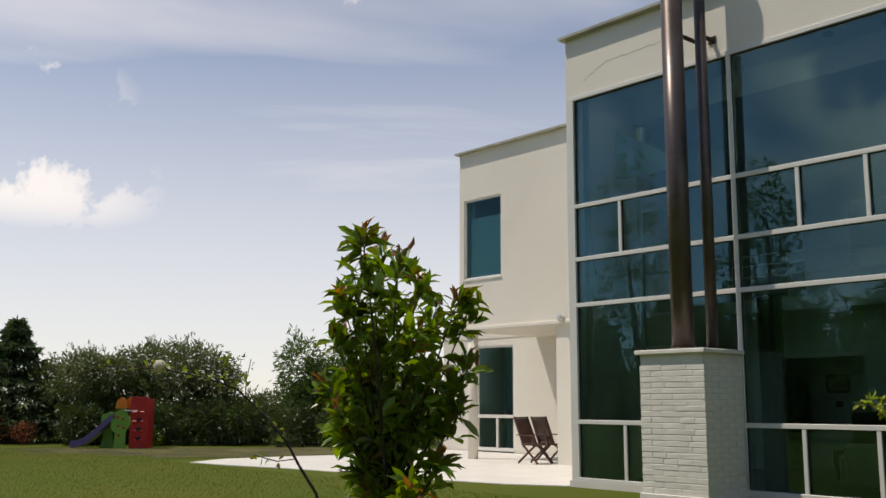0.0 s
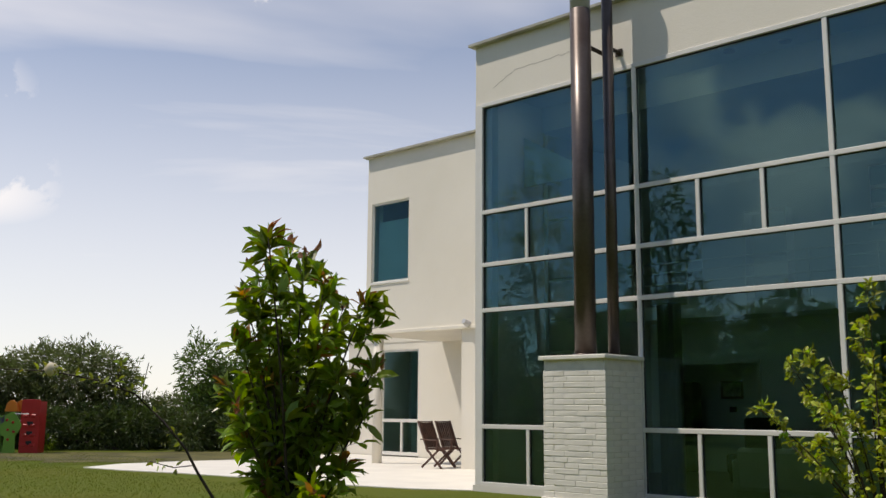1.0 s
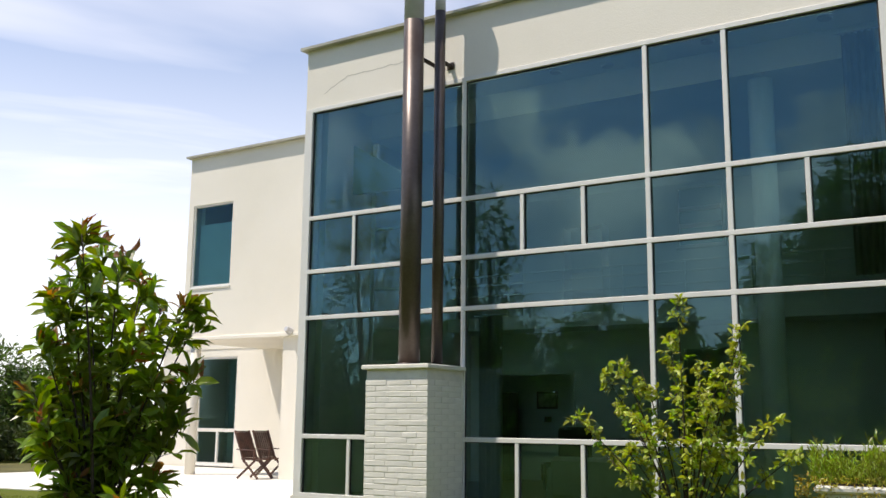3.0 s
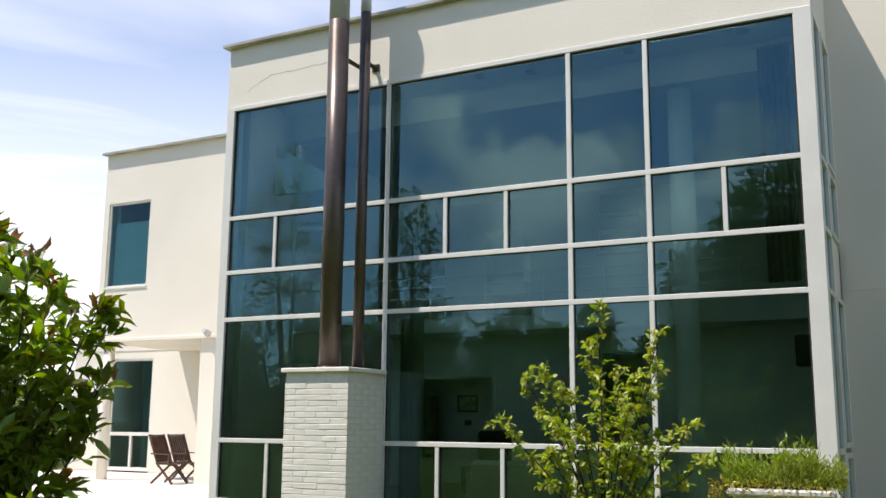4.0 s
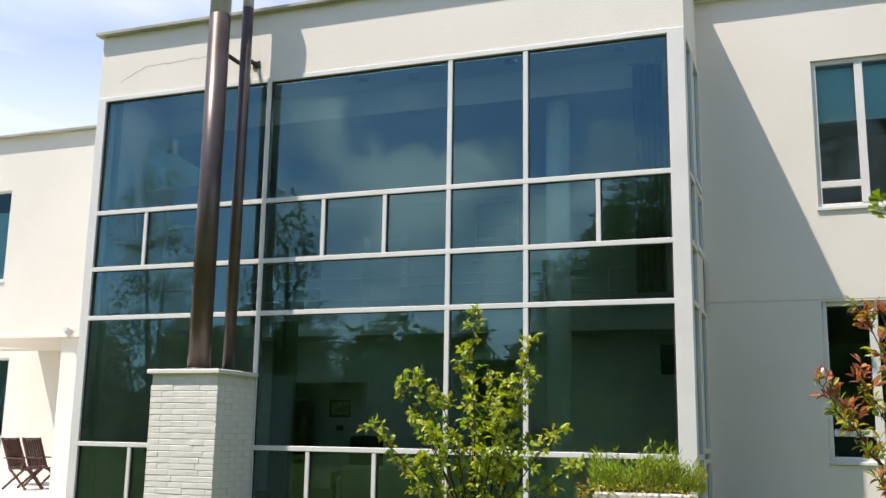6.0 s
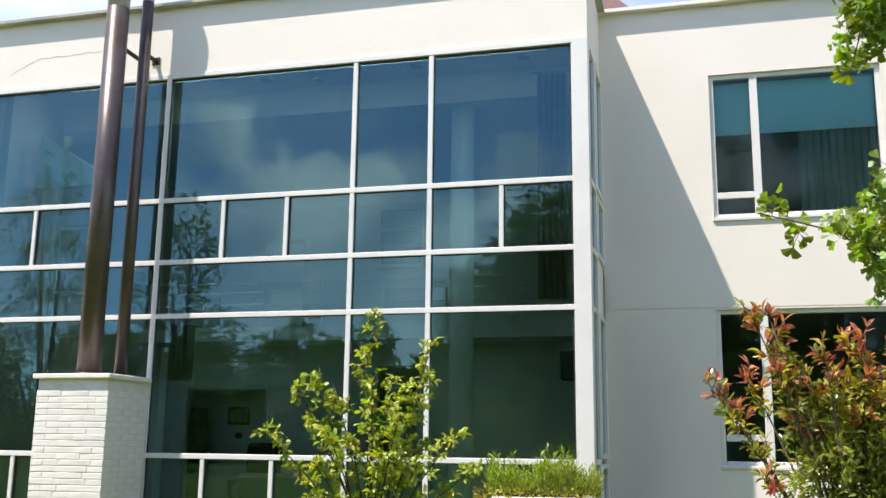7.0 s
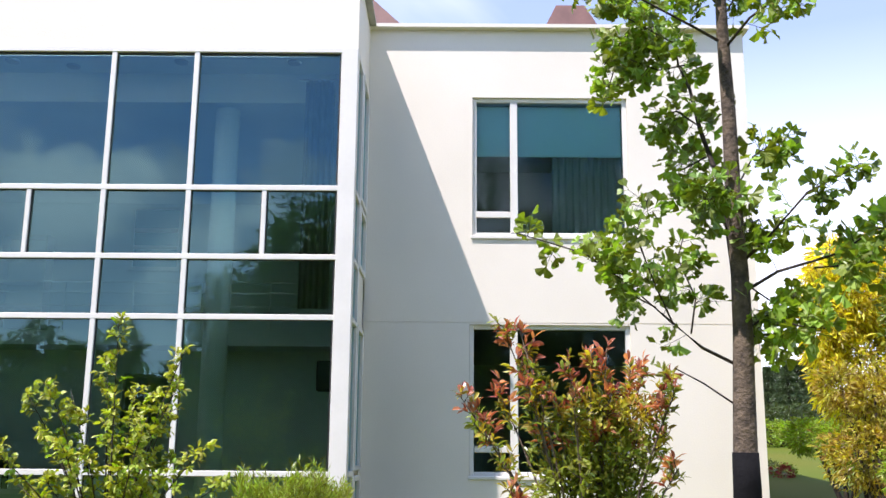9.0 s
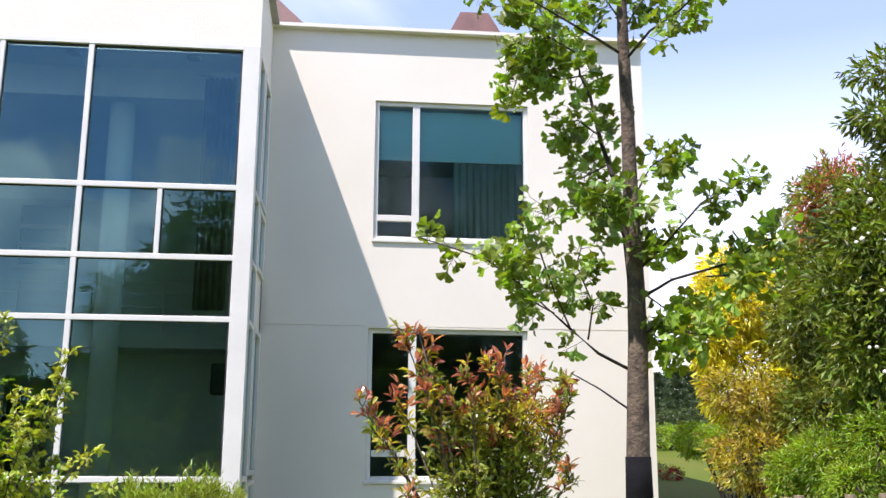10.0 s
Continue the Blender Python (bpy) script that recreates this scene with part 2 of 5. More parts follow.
PAPER = mat("picture_paper", (0.45, 0.40, 0.30), 0.8, vary=0.3, scale=9, fine=30)
# diffusing pane of the light opening added to the hall roof
FROST = mat("frosted_fill_pane", (0.8, 0.82, 0.82), 0.6, vary=0.02, through_light=0.85)
CRACK = mat("hairline_crack", (0.30, 0.28, 0.24), 0.9, vary=0.1)


# ---- mesh helpers ----
def box(bm, x0, x1, y0, y1, z0, z1, m=None):
    v = [bm.verts.new((x, y, z)) for z in (z0, z1) for y in (y0, y1) for x in (x0, x1)]
    if m is not None:
        for q in v:
            q.co = m @ q.co
    for f in ((0, 2, 3, 1), (4, 5, 7, 6), (0, 1, 5, 4), (2, 6, 7, 3), (0, 4, 6, 2), (1, 3, 7, 5)):
        bm.faces.new([v[i] for i in f])
    return v


def soften(bm, width=0.006, segments=1):
    bmesh.ops.bevel(bm, geom=list(bm.edges), offset=width, segments=segments, affect="EDGES", profile=0.7)


def tube(bm, pts, r0, r1, n=7):
    rings = []
    pts = [Vector(p) for p in pts]
    for i, p in enumerate(pts):
        d = (pts[min(i + 1, len(pts) - 1)] - pts[max(i - 1, 0)]).normalized()
        a = d.orthogonal().normalized()
        b = d.cross(a)
        r = r0 + (r1 - r0) * i / (len(pts) - 1)
        rings.append([bm.verts.new(p + (a * math.cos(k * 2 * math.pi / n) + b * math.sin(k * 2 * math.pi / n)) * r) for k in range(n)])
    for ra, rb in zip(rings, rings[1:]):
        for k in range(n):
            bm.faces.new((ra[k], ra[(k + 1) % n], rb[(k + 1) % n], rb[k])).smooth = True
    bm.faces.new(rings[0][::-1])
    bm.faces.new(rings[-1])


def mesh_of(name, src, material):
    me = bpy.data.meshes.new(name)
    if isinstance(src, bmesh.types.BMesh):
        bmesh.ops.recalc_face_normals(src, faces=src.faces)
        src.to_mesh(me)
        src.free()
    else:
        me.from_pydata(*src)
    me.materials.append(material)
    return me


def part(name, src, material, parent, label=""):
    ob = new(name, src if isinstance(src, bpy.types.Mesh) else mesh_of(name, src, material))
    ob.parent = parent
    return tagged(ob, label)


def thing(name, label, category, loc=(0, 0, 0), turn=0, group="", kind=""):
    ob = new(name)
    ob.empty_display_size = 0.1
    ob.matrix_basis = pose(*loc, 0, 0, turn)
    return tagged(ob, label, category, group, kind)


def solid(name, src, material, label, category="", kind="structure"):
    ob = new(name, mesh_of(name, src, material))
    return tagged(ob, label, category, "", kind)


def boxes(*rows, bevel=0.0):
    bm = bmesh.new()
    for r in rows:
        box(bm, *r)
    if bevel:
        soften(bm, bevel)
    return bm


def pierced(x0, x1, y0, y1, z0, z1, *holes):
    """A wall in one piece along x, with square openings (x0, x1, z0, z1) cut through."""
    xs = sorted({x0, x1, *(min(max(v, x0), x1) for h in holes for v in h[:2])})
    zs = sorted({z0, z1, *(min(max(v, z0), z1) for h in holes for v in h[2:])})
    bm, at = bmesh.new(), {}

    def vert(i, j, y):
        if (i, j, y) not in at:
            at[i, j, y] = bm.verts.new((xs[i], y, zs[j]))
        return at[i, j, y]

    def full(i, j):
        if not (0 <= i < len(xs) - 1 and 0 <= j < len(zs) - 1):
            return False
        x, z = (xs[i] + xs[i + 1]) / 2, (zs[j] + zs[j + 1]) / 2
        return not any(h[0] < x < h[1] and h[2] < z < h[3] for h in holes)
    for i in range(len(xs) - 1):
        for j in range(len(zs) - 1):
            if not full(i, j):
                continue
            ring = ((i, j), (i + 1, j), (i + 1, j + 1), (i, j + 1))
            for y in (y0, y1):
                bm.faces.new([vert(a, b, y) for a, b in ring])
            for k, (di, dj) in enumerate(((0, -1), (1, 0), (0, 1), (-1, 0))):
                if not full(i + di, j + dj):
                    (a, b), (c, d) = ring[k], ring[(k + 1) % 4]
                    bm.faces.new((vert(a, b, y0), vert(c, d, y0), vert(c, d, y1), vert(a, b, y1)))
    return bm


# ---- leaves ----
OVATE = (np.array([(0, 0, 0), (.32, .40, .07), (.36, 0, 0), (.32, -.40, .07), (.70, .38, .03), (.72, 0, -.05), (.70, -.38, .03), (1, 0, -.16)]),
         [(0, 2, 1), (0, 3, 2), (1, 2, 5, 4), (2, 3, 6, 5), (4, 5, 7), (5, 6, 7)])
FAN = (np.array([(0, 0, 0), (.42, .06, .02), (.70, .62, .10), (.95, .42, -.04), (1.0, .12, .06), (.78, 0, 0), (1.0, -.12, -.05), (.95, -.42, .05), (.70, -.62, -.06), (.42, -.06, .02)]),
       [(0, 9, 1), (1, 3, 2), (1, 5, 4, 3), (1, 9, 5), (9, 7, 6, 5), (9, 8, 7)])
CLUMP = (np.array([(0, 0, 0), (.5, .34, .06), (1, 0, -.1), (.5, -.34, .06)]), [(0, 1, 2), (0, 2, 3)])


def leaves(template, at, along, size, width, rng, droop=0.0, face_up=0.6):
    """Leaf blades at the places given, each pointing along its direction."""
    shape, faces = template
    n = len(at)
    d = along / np.maximum(np.linalg.norm(along, axis=1, keepdims=True), 1e-6)
    d[:, 2] -= droop
    d /= np.linalg.norm(d, axis=1, keepdims=True)
    upv = rng.normal(size=(n, 3)) * (1 - face_up)
    upv[:, 2] += face_up
    s = np.cross(upv, d)
    s /= np.maximum(np.linalg.norm(s, axis=1, keepdims=True), 1e-6)
    u = np.cross(d, s)
    ln = size * rng.uniform(0.65, 1.2, n)
    wd = ln * width * rng.uniform(0.8, 1.2, n)
    v = (at[:, None] + d[:, None] * (shape[None, :, 0:1] * ln[:, None, None]) + s[:, None] * (shape[None, :, 1:2] * wd[:, None, None])
         + u[:, None] * (shape[None, :, 2:3] * ln[:, None, None] * rng.uniform(0.4, 1.8, n)[:, None, None]))
    k = len(shape)
    allf = [tuple(i * k + j for j in f) for i in range(n) for f in faces]
    return v.reshape(-1, 3).tolist(), [], allf


def curve(a, b, bow, n=7):
    """A bowed line from a to b."""
    a, b, bow = np.array(a, float), np.array(b, float), np.array(bow, float)
    t = np.linspace(0, 1, n)[:, None]
    return a + (b - a) * t + bow * (4 * t * (1 - t))


def along_line(pts, f):
    x = f * (len(pts) - 1)
    i = min(int(x), len(pts) - 2)
    return pts[i] + (pts[i + 1] - pts[i]) * (x - i), pts[i + 1] - pts[i]


def twiggy(limbs, rng, twigs, length, per_twig, start=0.25, spread=0.8, lift=0.35):
    """Twigs off the limbs, and the places and directions of their leaves."""
    lines, at, way = [], [], []
    for limb in limbs:
        for _ in range(twigs):
            f = start + (1 - start) * rng.random() ** 0.8
            p, d = along_line(limb, f)
            d = d / np.linalg.norm(d)
            side = rng.normal(size=3)
            side -= d * side.dot(d)
            side /= np.linalg.norm(side)
            w = d * (1 - spread) + side * spread + np.array((0, 0, lift))
            w /= np.linalg.norm(w)
            ln = length * rng.uniform(0.4, 1.1) * (1.15 - 0.55 * f)
            q = p + w * ln
            lines.append(curve(p, q, rng.normal(size=3) * ln * 0.06, 4))
            for k in range(per_twig):
                g = 0.2 + 0.8 * (k + rng.random()) / per_twig
                a, dd = along_line(lines[-1], min(g, 1))
                out = rng.normal(size=3)
                out -= w * out.dot(w)
                out /= np.linalg.norm(out)
                at.append(a)
                way.append(w * (0.35 + 0.7 * (g > 0.85)) + out * 0.75 + np.array((0, 0, 0.1)))
    return lines, np.array(at), np.array(way)


def wood(limbs, lines, r0, r1, rt, n=7):
    bm = bmesh.new()
    for limb in limbs:
        tube(bm, limb, r0, r1, n)
    for ln in lines:
        tube(bm, ln, rt, rt * 0.45, 4)
    return bm


def crown_points(blobs, n, rng, shell=0.55):
    """Places in lumpy ellipsoids, denser towards the outside, with outward directions."""
    vol = np.array([b[3] * b[4] * b[5] for b in blobs]) ** 0.7
    pick = rng.choice(len(blobs), n, p=vol / vol.sum())
    d = rng.normal(size=(n, 3))
    d /= np.linalg.norm(d, axis=1, keepdims=True)
    r = shell + (1 - shell) * rng.random(n) ** 0.6
    lump = np.array([0.78 + 0.45 * noise.noise(Vector(q * 2.3) + Vector((int(i) * 7.1, 0, 0))) + 0.2 * noise.noise(Vector(q * 6.1)) for q, i in zip(d, pick)])
    b = np.array(blobs)[pick]
    return b[:, :3] + d * b[:, 3:6] * (r * lump)[:, None], d


def broad_tree(name, base, height, blobs, n, size, leaf, label, category="tree", seed=1, trunk=0.12, width=0.5, kind="", droop=0.2, group=""):
    """A tree or shrub: a tapered trunk with limbs, and a crown of many leaves."""
    rng = np.random.default_rng(seed)
    t = thing(name, label, category, base, 0, group, kind)
    limbs = []
    for b in blobs[:5]:
        limbs.append(curve((0, 0, -0.1), (b[0] * 0.9, b[1] * 0.9, b[2]), (b[0] * 0.1, b[1] * 0.1, 0.2), 6))
    part("trunk", wood(limbs, [], trunk, trunk * 0.25, 0.01, 6), DARKBARK, t)
    at, way = crown_points(blobs, n, rng)
    way = way + rng.normal(size=way.shape) * 0.6
    part("crown", leaves(CLUMP, at, way, size, width, rng, droop, 0.45), leaf, t)
    return t


# ---- ground ----
LAWN_Z = -0.075


def rise(x, y):
    """Height of the lawn: level round the house, a bank beyond its far corner."""
    s = min(max((x - 5.5) / 3.5, 0), 1)
    return 0.066 * min(max(0.0, y - 8.5), 45) * s * s * (3 - 2 * s) + LAWN_Z


def ground_sheet():
    xs = [-900, -400, -160, -90] + [-60 + 1.5 * i for i in range(81)] + [90, 160, 400, 900]
    verts = [(x, y, rise(x, y)) for y in xs for x in xs]
    n = len(xs)
    faces = [(j * n + i, j * n + i + 1, (j + 1) * n + i + 1, (j + 1) * n + i) for j in range(n - 1) for i in range(n - 1)]
    ob = solid("ground", (verts, [], faces), LAWN, "mown green lawn with paler worn patches", "lawn")
    for p in ob.data.polygons:
        p.use_smooth = True


ground_sheet()
bm = bmesh.new()
outline = [(-8.62, 15.84), (-9.6, 15.3), (-11.2, 14.95), (-13.6, 14.85), (-16.0, 14.5), (-17.8, 14.05), (-19.3, 13.9), (-20.1, 15.3), (-20.1, 17.1), (-19.7, 19.1), (-20.4, 20.6), (-20.6, 23.4), (-8.62, 23.4)]
lo = [bm.verts.new((x, y, -0.2)) for x, y in outline]
hi = [bm.verts.new((x, y, -0.058)) for x, y in outline]
bm.faces.new(hi)
bm.faces.new(lo[::-1])
for i in range(len(outline)):
    j = (i + 1) % len(outline)
    bm.faces.new((lo[i], lo[j], hi[j], hi[i]))
solid("pavement_patio", bm, PATIO, "pale stone patio flush with the lawn", "patio")

# ---- house: main block ----
FY = 15.90          # outer face of the front
ROOF = 8.34
TOP, T1, T2, T3, T4, SILL = 7.115, 5.04, 4.04, 3.19, 1.08, 0.06
XL, XR = -8.56, 1.74
solid("wall_front_fascia", boxes((XL, XR, FY, FY + 0.3, TOP + 0.05, ROOF), (XL, XL + 0.3, FY + 0.3, 24.5, 0, ROOF)), STUCCO, "cream stucco band over the glass front, hairline cracked", "wall")
solid("wall_front_plinth", boxes((XL - 0.04, XR, FY - 0.03, FY + 0.25, -0.2, 0.04)), PATIO, "low pale stone plinth under the glass front", "plinth")
solid("wall_return", boxes((XR - 0.28, XR, FY + 0.3, 17.8, TOP + 0.05, ROOF), (XR - 0.28, XR, 16.72, 17.8, T3 + 0.05, 4.04), (XR - 0.28, XR, 17.66, 17.8, -0.1, TOP + 0.05)), STUCCO, "cream stucco return wall beside the glass front", "wall")
solid("wall_back", boxes((XL + 0.3, 7.9, 24.2, 24.5, -0.1, ROOF - 0.1)), PLASTER, "plain rear wall of the house", "wall")
# Unseen roof opening, added only to let more daylight into the hall.
FILL_GAP = (-7.6, 1.0, 16.3, 16.9)


def around(x0, x1, y0, y1, z0, z1):
    """A slab left open where the added light opening is."""
    return boxes((x0, x1, y0, FILL_GAP[2], z0, z1), (x0, x1, FILL_GAP[3], y1, z0, z1), (x0, FILL_GAP[0], FILL_GAP[2], FILL_GAP[3], z0, z1), (FILL_GAP[1], x1, FILL_GAP[2], FILL_GAP[3], z0, z1))


solid("roof_main", around(XL + 0.05, XR - 0.05, FY + 0.05, 24.4, 7.75, 8.0), PLASTER, "flat roof slab over the glazed hall", "roof")
solid("trim_coping_main", boxes((XL - 0.09, XR + 0.11, FY - 0.13, FY + 0.34, ROOF, ROOF + 0.05), (XR - 0.33, XR + 0.11, FY + 0.34, 17.66, ROOF, ROOF + 0.05), (XL - 0.06, XL + 0.34, FY + 0.34, 24.5, ROOF, ROOF + 0.05)), CAP, "weathered metal coping on the parapet", "coping")

# frosted pane over the added opening, spreads sunlight into the dark hall
sl = thing("window_fill_light", "frosted pane added in the hall roof to brighten the room", "skylight", kind="structure")
part("pane", boxes((FILL_GAP[0], FILL_GAP[1], FILL_GAP[2], FILL_GAP[3], 7.96, 7.975)), FROST, sl)

front = thing("window_front", "tall curtain wall of teal solar glass in white frames", "curtain wall", kind="structure")


def bar(name, x0, x1, z0, z1, y0=FY - 0.015, y1=FY + 0.11, parent=None):
    bm = boxes((x0, x1, y0, y1, z0, z1), bevel=0.006)
    part(name, bm, FRAME, parent or front)


MX = [-8.40, -5.047, -1.825, -0.613, 1.52]
H = 0.038
part("post", boxes((XL, MX[0] + 0.02, FY - 0.02, FY + 0.28, 0.04, TOP + 0.05), bevel=0.008), FRAME, front)
part("post", boxes((MX[4] - 0.02, XR + 0.005, FY - 0.02, FY + 0.20, 0.04, TOP + 0.05), bevel=0.008), FRAME, front)
for x in MX[1:4]:
    bar("mullion", x - H, x + H, SILL, TOP)
for z in (T1, T2, T3, T4):
    bar("transom", MX[0], MX[4], z - H, z + H, FY - 0.018, FY + 0.105)
bar("transom", MX[0], MX[4], TOP - 0.025, TOP + 0.055, FY - 0.022, FY + 0.1)
bar("transom", MX[0], MX[4], 0.03, SILL + 0.04, FY - 0.025, FY + 0.12)
SUBS = {(T2, T1): (-7.35, -3.95, -2.885, 0.465), (SILL, T4): (-7.35, -4.06, -2.95, 0.43)}
for (za, zb), xs in SUBS.items():
    for x in xs:
        bar("mullion", x - H * 0.9, x + H * 0.9, za + H, zb - H, FY - 0.012, FY + 0.10)
rows = [SILL, T4, T3, T2, T1, TOP]
for za, zb in zip(rows, rows[1:]):
    xs = sorted(MX + list(SUBS.get((za, zb), ())))
    for xa, xb in zip(xs, xs[1:]):
        gx, gz = 0.045, 0.045
        part("gasket", boxes((xa + 0.03, xa + gx, FY + 0.012, FY + 0.04, za + 0.03, zb - 0.03), (xb - gx, xb - 0.03, FY + 0.012, FY + 0.04, za + 0.03, zb - 0.03),
                             (xa + gx, xb - gx, FY + 0.012, FY + 0.04, zb - gx, zb - 0.03), (xa + gx, xb - gx, FY + 0.012, FY + 0.04, za + 0.03, za + gx)), RUBBER, front)
        part("pane", ([(xa + 0.02, FY + 0.045, za + 0.02), (xb - 0.02, FY + 0.045, za + 0.02), (xb - 0.02, FY + 0.045, zb - 0.02), (xa + 0.02, FY + 0.045, zb - 0.02)], [], [(0, 1, 2, 3)]), GLASS, front)

side = thing("window_side", "narrow side glazing with white opening casements", "window", kind="structure")
SX = XR + 0.004


def side_bar(name, y0, y1, z0, z1, proud=0.0):
    part(name, boxes((SX - 0.09, SX + 0.01 + proud, y0, y1, z0, z1), bevel=0.005), FRAME, side)


def side_pane(y0, y1, z0, z1, out=0.0):
    part("pane", ([(SX - 0.03 + out, y0, z0), (SX - 0.03 + out, y1, z0), (SX - 0.03 + out, y1, z1), (SX - 0.03 + out, y0, z1)], [], [(0, 1, 2, 3)]), WGLASS, side)


for za, zb in zip(rows, rows[1:]):
    side_pane(FY + 0.2, 16.66, za, zb)
    side_bar("transom", FY + 0.2, 17.66 if za in (T1, T4) else 16.66, zb - H, zb + H)
side_bar("mullion", 16.64, 16.72, 0.04, TOP + 0.05, 0.004)
for y0, y1, z0, z1 in ((16.72, 17.64, T1 + H, TOP - 0.02), (16.72, 17.64, 4.05, T1 - H), (16.72, 17.64, T4 + H, T3 + 0.02), (16.72, 17.64, 0.06, T4 - H)):
    for a in ((y0, y0 + 0.07, z0, z1), (y1 - 0.07, y1, z0, z1), (y0 + 0.07, y1 - 0.07, z0, z0 + 0.07), (y0 + 0.07, y1 - 0.07, z1 - 0.07, z1)):
        side_bar("casement", *a, 0.02)
    side_pane(y0 + 0.05, y1 - 0.05, z0 + 0.05, z1 - 0.05, 0.01)

# hairline crack in the fascia
rng = np.random.default_rng(5)
bm = bmesh.new()
prev = None
for i in range(26):
    f = i / 25
    x = -8.12 + 1.9 * f
    z = 7.43 + 0.23 * min(f / 0.28, 1) + 0.05 * f + rng.normal() * 0.012
    w = 0.006 + 0.004 * rng.random()
    pair = (bm.verts.new((x, FY - 0.002, z)), bm.verts.new((x, FY - 0.002, z + w)))
    if prev:
        bm.faces.new((prev[0], pair[0], pair[1], prev[1]))
    prev = pair
solid("trim_crack", bm, CRACK, "hairline crack across the stucco band", "crack")

# ---- house: garden annexe ----
AY, AX0, AX1 = 20.36, -16.42, XL
W = (-16.24, -14.785, 4.77, 7.0)
annexe = thing("wall_annexe", "cream stucco upper wall over the covered terrace", "wall", kind="structure")
part("front_panel", pierced(AX0, AX1, AY, AY + 0.3, 3.42, ROOF, W), STUCCO, annexe)
part("end_panel", boxes((AX0, AX0 + 0.3, AY + 0.3, 24.2, 3.42, ROOF)), STUCCO, annexe)
part("pier", boxes((-12.9, AX1, AY + 0.02, AY + 0.3, -0.2, 3.42)), STUCCO, annexe)
solid("trim_canopy", boxes((AX0 - 0.05, AX1, AY - 0.1, AY + 0.02, 3.36, 3.45), bevel=0.01), STUCCO, "thin cream ledge over the covered terrace", "ledge")
solid("ceiling_terrace", boxes((AX0, AX1, AY, 23.5, 3.36, 3.42)), STUCCO, "cream soffit over the terrace with flush downlights", "soffit")
solid("roof_annexe", boxes((AX0 + 0.05, AX1, AY + 0.1, 24.2, 7.8, 8.0)), PLASTER, "flat roof slab of the annexe", "roof")
solid("trim_coping_annexe", boxes((AX0 - 0.08, AX1, AY - 0.14, AY + 0.34, ROOF, ROOF + 0.05), (AX0 - 0.06, AX0 + 0.34, AY + 0.34, 24.2, ROOF, ROOF + 0.05)), CAP, "weathered metal coping on the annexe parapet", "coping")
DX0, DX1, DY, DZ = -18.98, -17.36, 23.45, 3.18
solid("wall_terrace", boxes((-20.55, DX0, DY, DY + 0.25, -0.1, 3.36), (DX1, AX1, DY, DY + 0.25, -0.1, 3.36), (DX0, DX1, DY, DY + 0.25, DZ, 3.36), (-20.55, AX0, DY, DY + 0.25, 3.36, 3.42), (-20.55, -20.3, DY + 0.25, 26, -0.1, 3.42)), STUCCO, "cream stucco rear wall of the covered terrace", "wall")
solid("roof_terrace", boxes((-20.6, AX0, DY - 0.02, 26.2, 3.42, 3.6)), STUCCO, "low flat roof beside the annexe", "roof")
col = bmesh.new()
bmesh.ops.create_cone(col, cap_ends=True, segments=28, radius1=0.135, radius2=0.135, depth=3.44, matrix=pose(-16.03, 20.5, 1.64))
for f in col.faces:
    f.smooth = len(f.verts) == 4
solid("column", col, STUCCO, "round cream stucco column under the annexe", "column")


def window(name, label, x0, x1, y, z0, z1, mull=(), trans=(), inset=0.08, fw=0.07, category="window", mat_glass=WGLASS, glass_parts=None):
    """A framed window: mull holds upright bars' x, trans holds (x0, x1, z) of level bars."""
    w = thing(name, label, category, kind="structure")
    ya, yb = y + inset - 0.03, y + inset + 0.06
    for r in ((x0, x0 + fw, z0, z1), (x1 - fw, x1, z0, z1), (x0 + fw, x1 - fw, z0, z0 + fw), (x0 + fw, x1 - fw, z1 - fw, z1)):
        part("frame", boxes((r[0], r[1], ya, yb, r[2], r[3]), bevel=0.006), FRAME, w)
    for x in mull:
        part("mullion", boxes((x - 0.06, x + 0.06, ya - 0.012, yb - 0.004, z0 + fw, z1 - fw), bevel=0.006), FRAME, w)
    for xa, xb, z in trans:
        part("transom", boxes((xa, xb, ya - 0.010, yb - 0.006, z - 0.05, z + 0.05), bevel=0.006), FRAME, w)
    part("sill", boxes((x0 - 0.02, x1 + 0.02, y - 0.03, y + inset + 0.02, z0 - 0.045, z0 + 0.006), bevel=0.006), FRAME, w)
    xs = [x0 + fw] + list(mull) + [x1 - fw]
    for xa, xb in zip(xs, xs[1:]):
        zs = [z0 + fw] + [z for a, b, z in trans if a - 0.1 <= xa and b + 0.1 >= xb] + [z1 - fw]
        for za, zb in zip(zs, zs[1:]):
            part("pane", ([(xa, y + inset + 0.02, za), (xb, y + inset + 0.02, za), (xb, y + inset + 0.02, zb), (xa, y + inset + 0.02, zb)], [], [(0, 1, 2, 3)]), mat_glass, w)
    return w


window("window_1", "tall annexe window of teal glass in a slim white frame", *W[:2], AY, *W[2:], inset=0.06, fw=0.05)
window("door_1", "glazed terrace door with a white crossbar", DX0, DX1, DY, 0.02, DZ, inset=0.05, fw=0.06, mull=(), trans=((DX0 + 0.06, DX1 - 0.06, 1.02),), category="door")
part("mullion", boxes((-18.14, -18.06, DY + 0.012, DY + 0.1, 0.08, 0.97), bevel=0.005), FRAME, bpy.data.objects["door_1"])

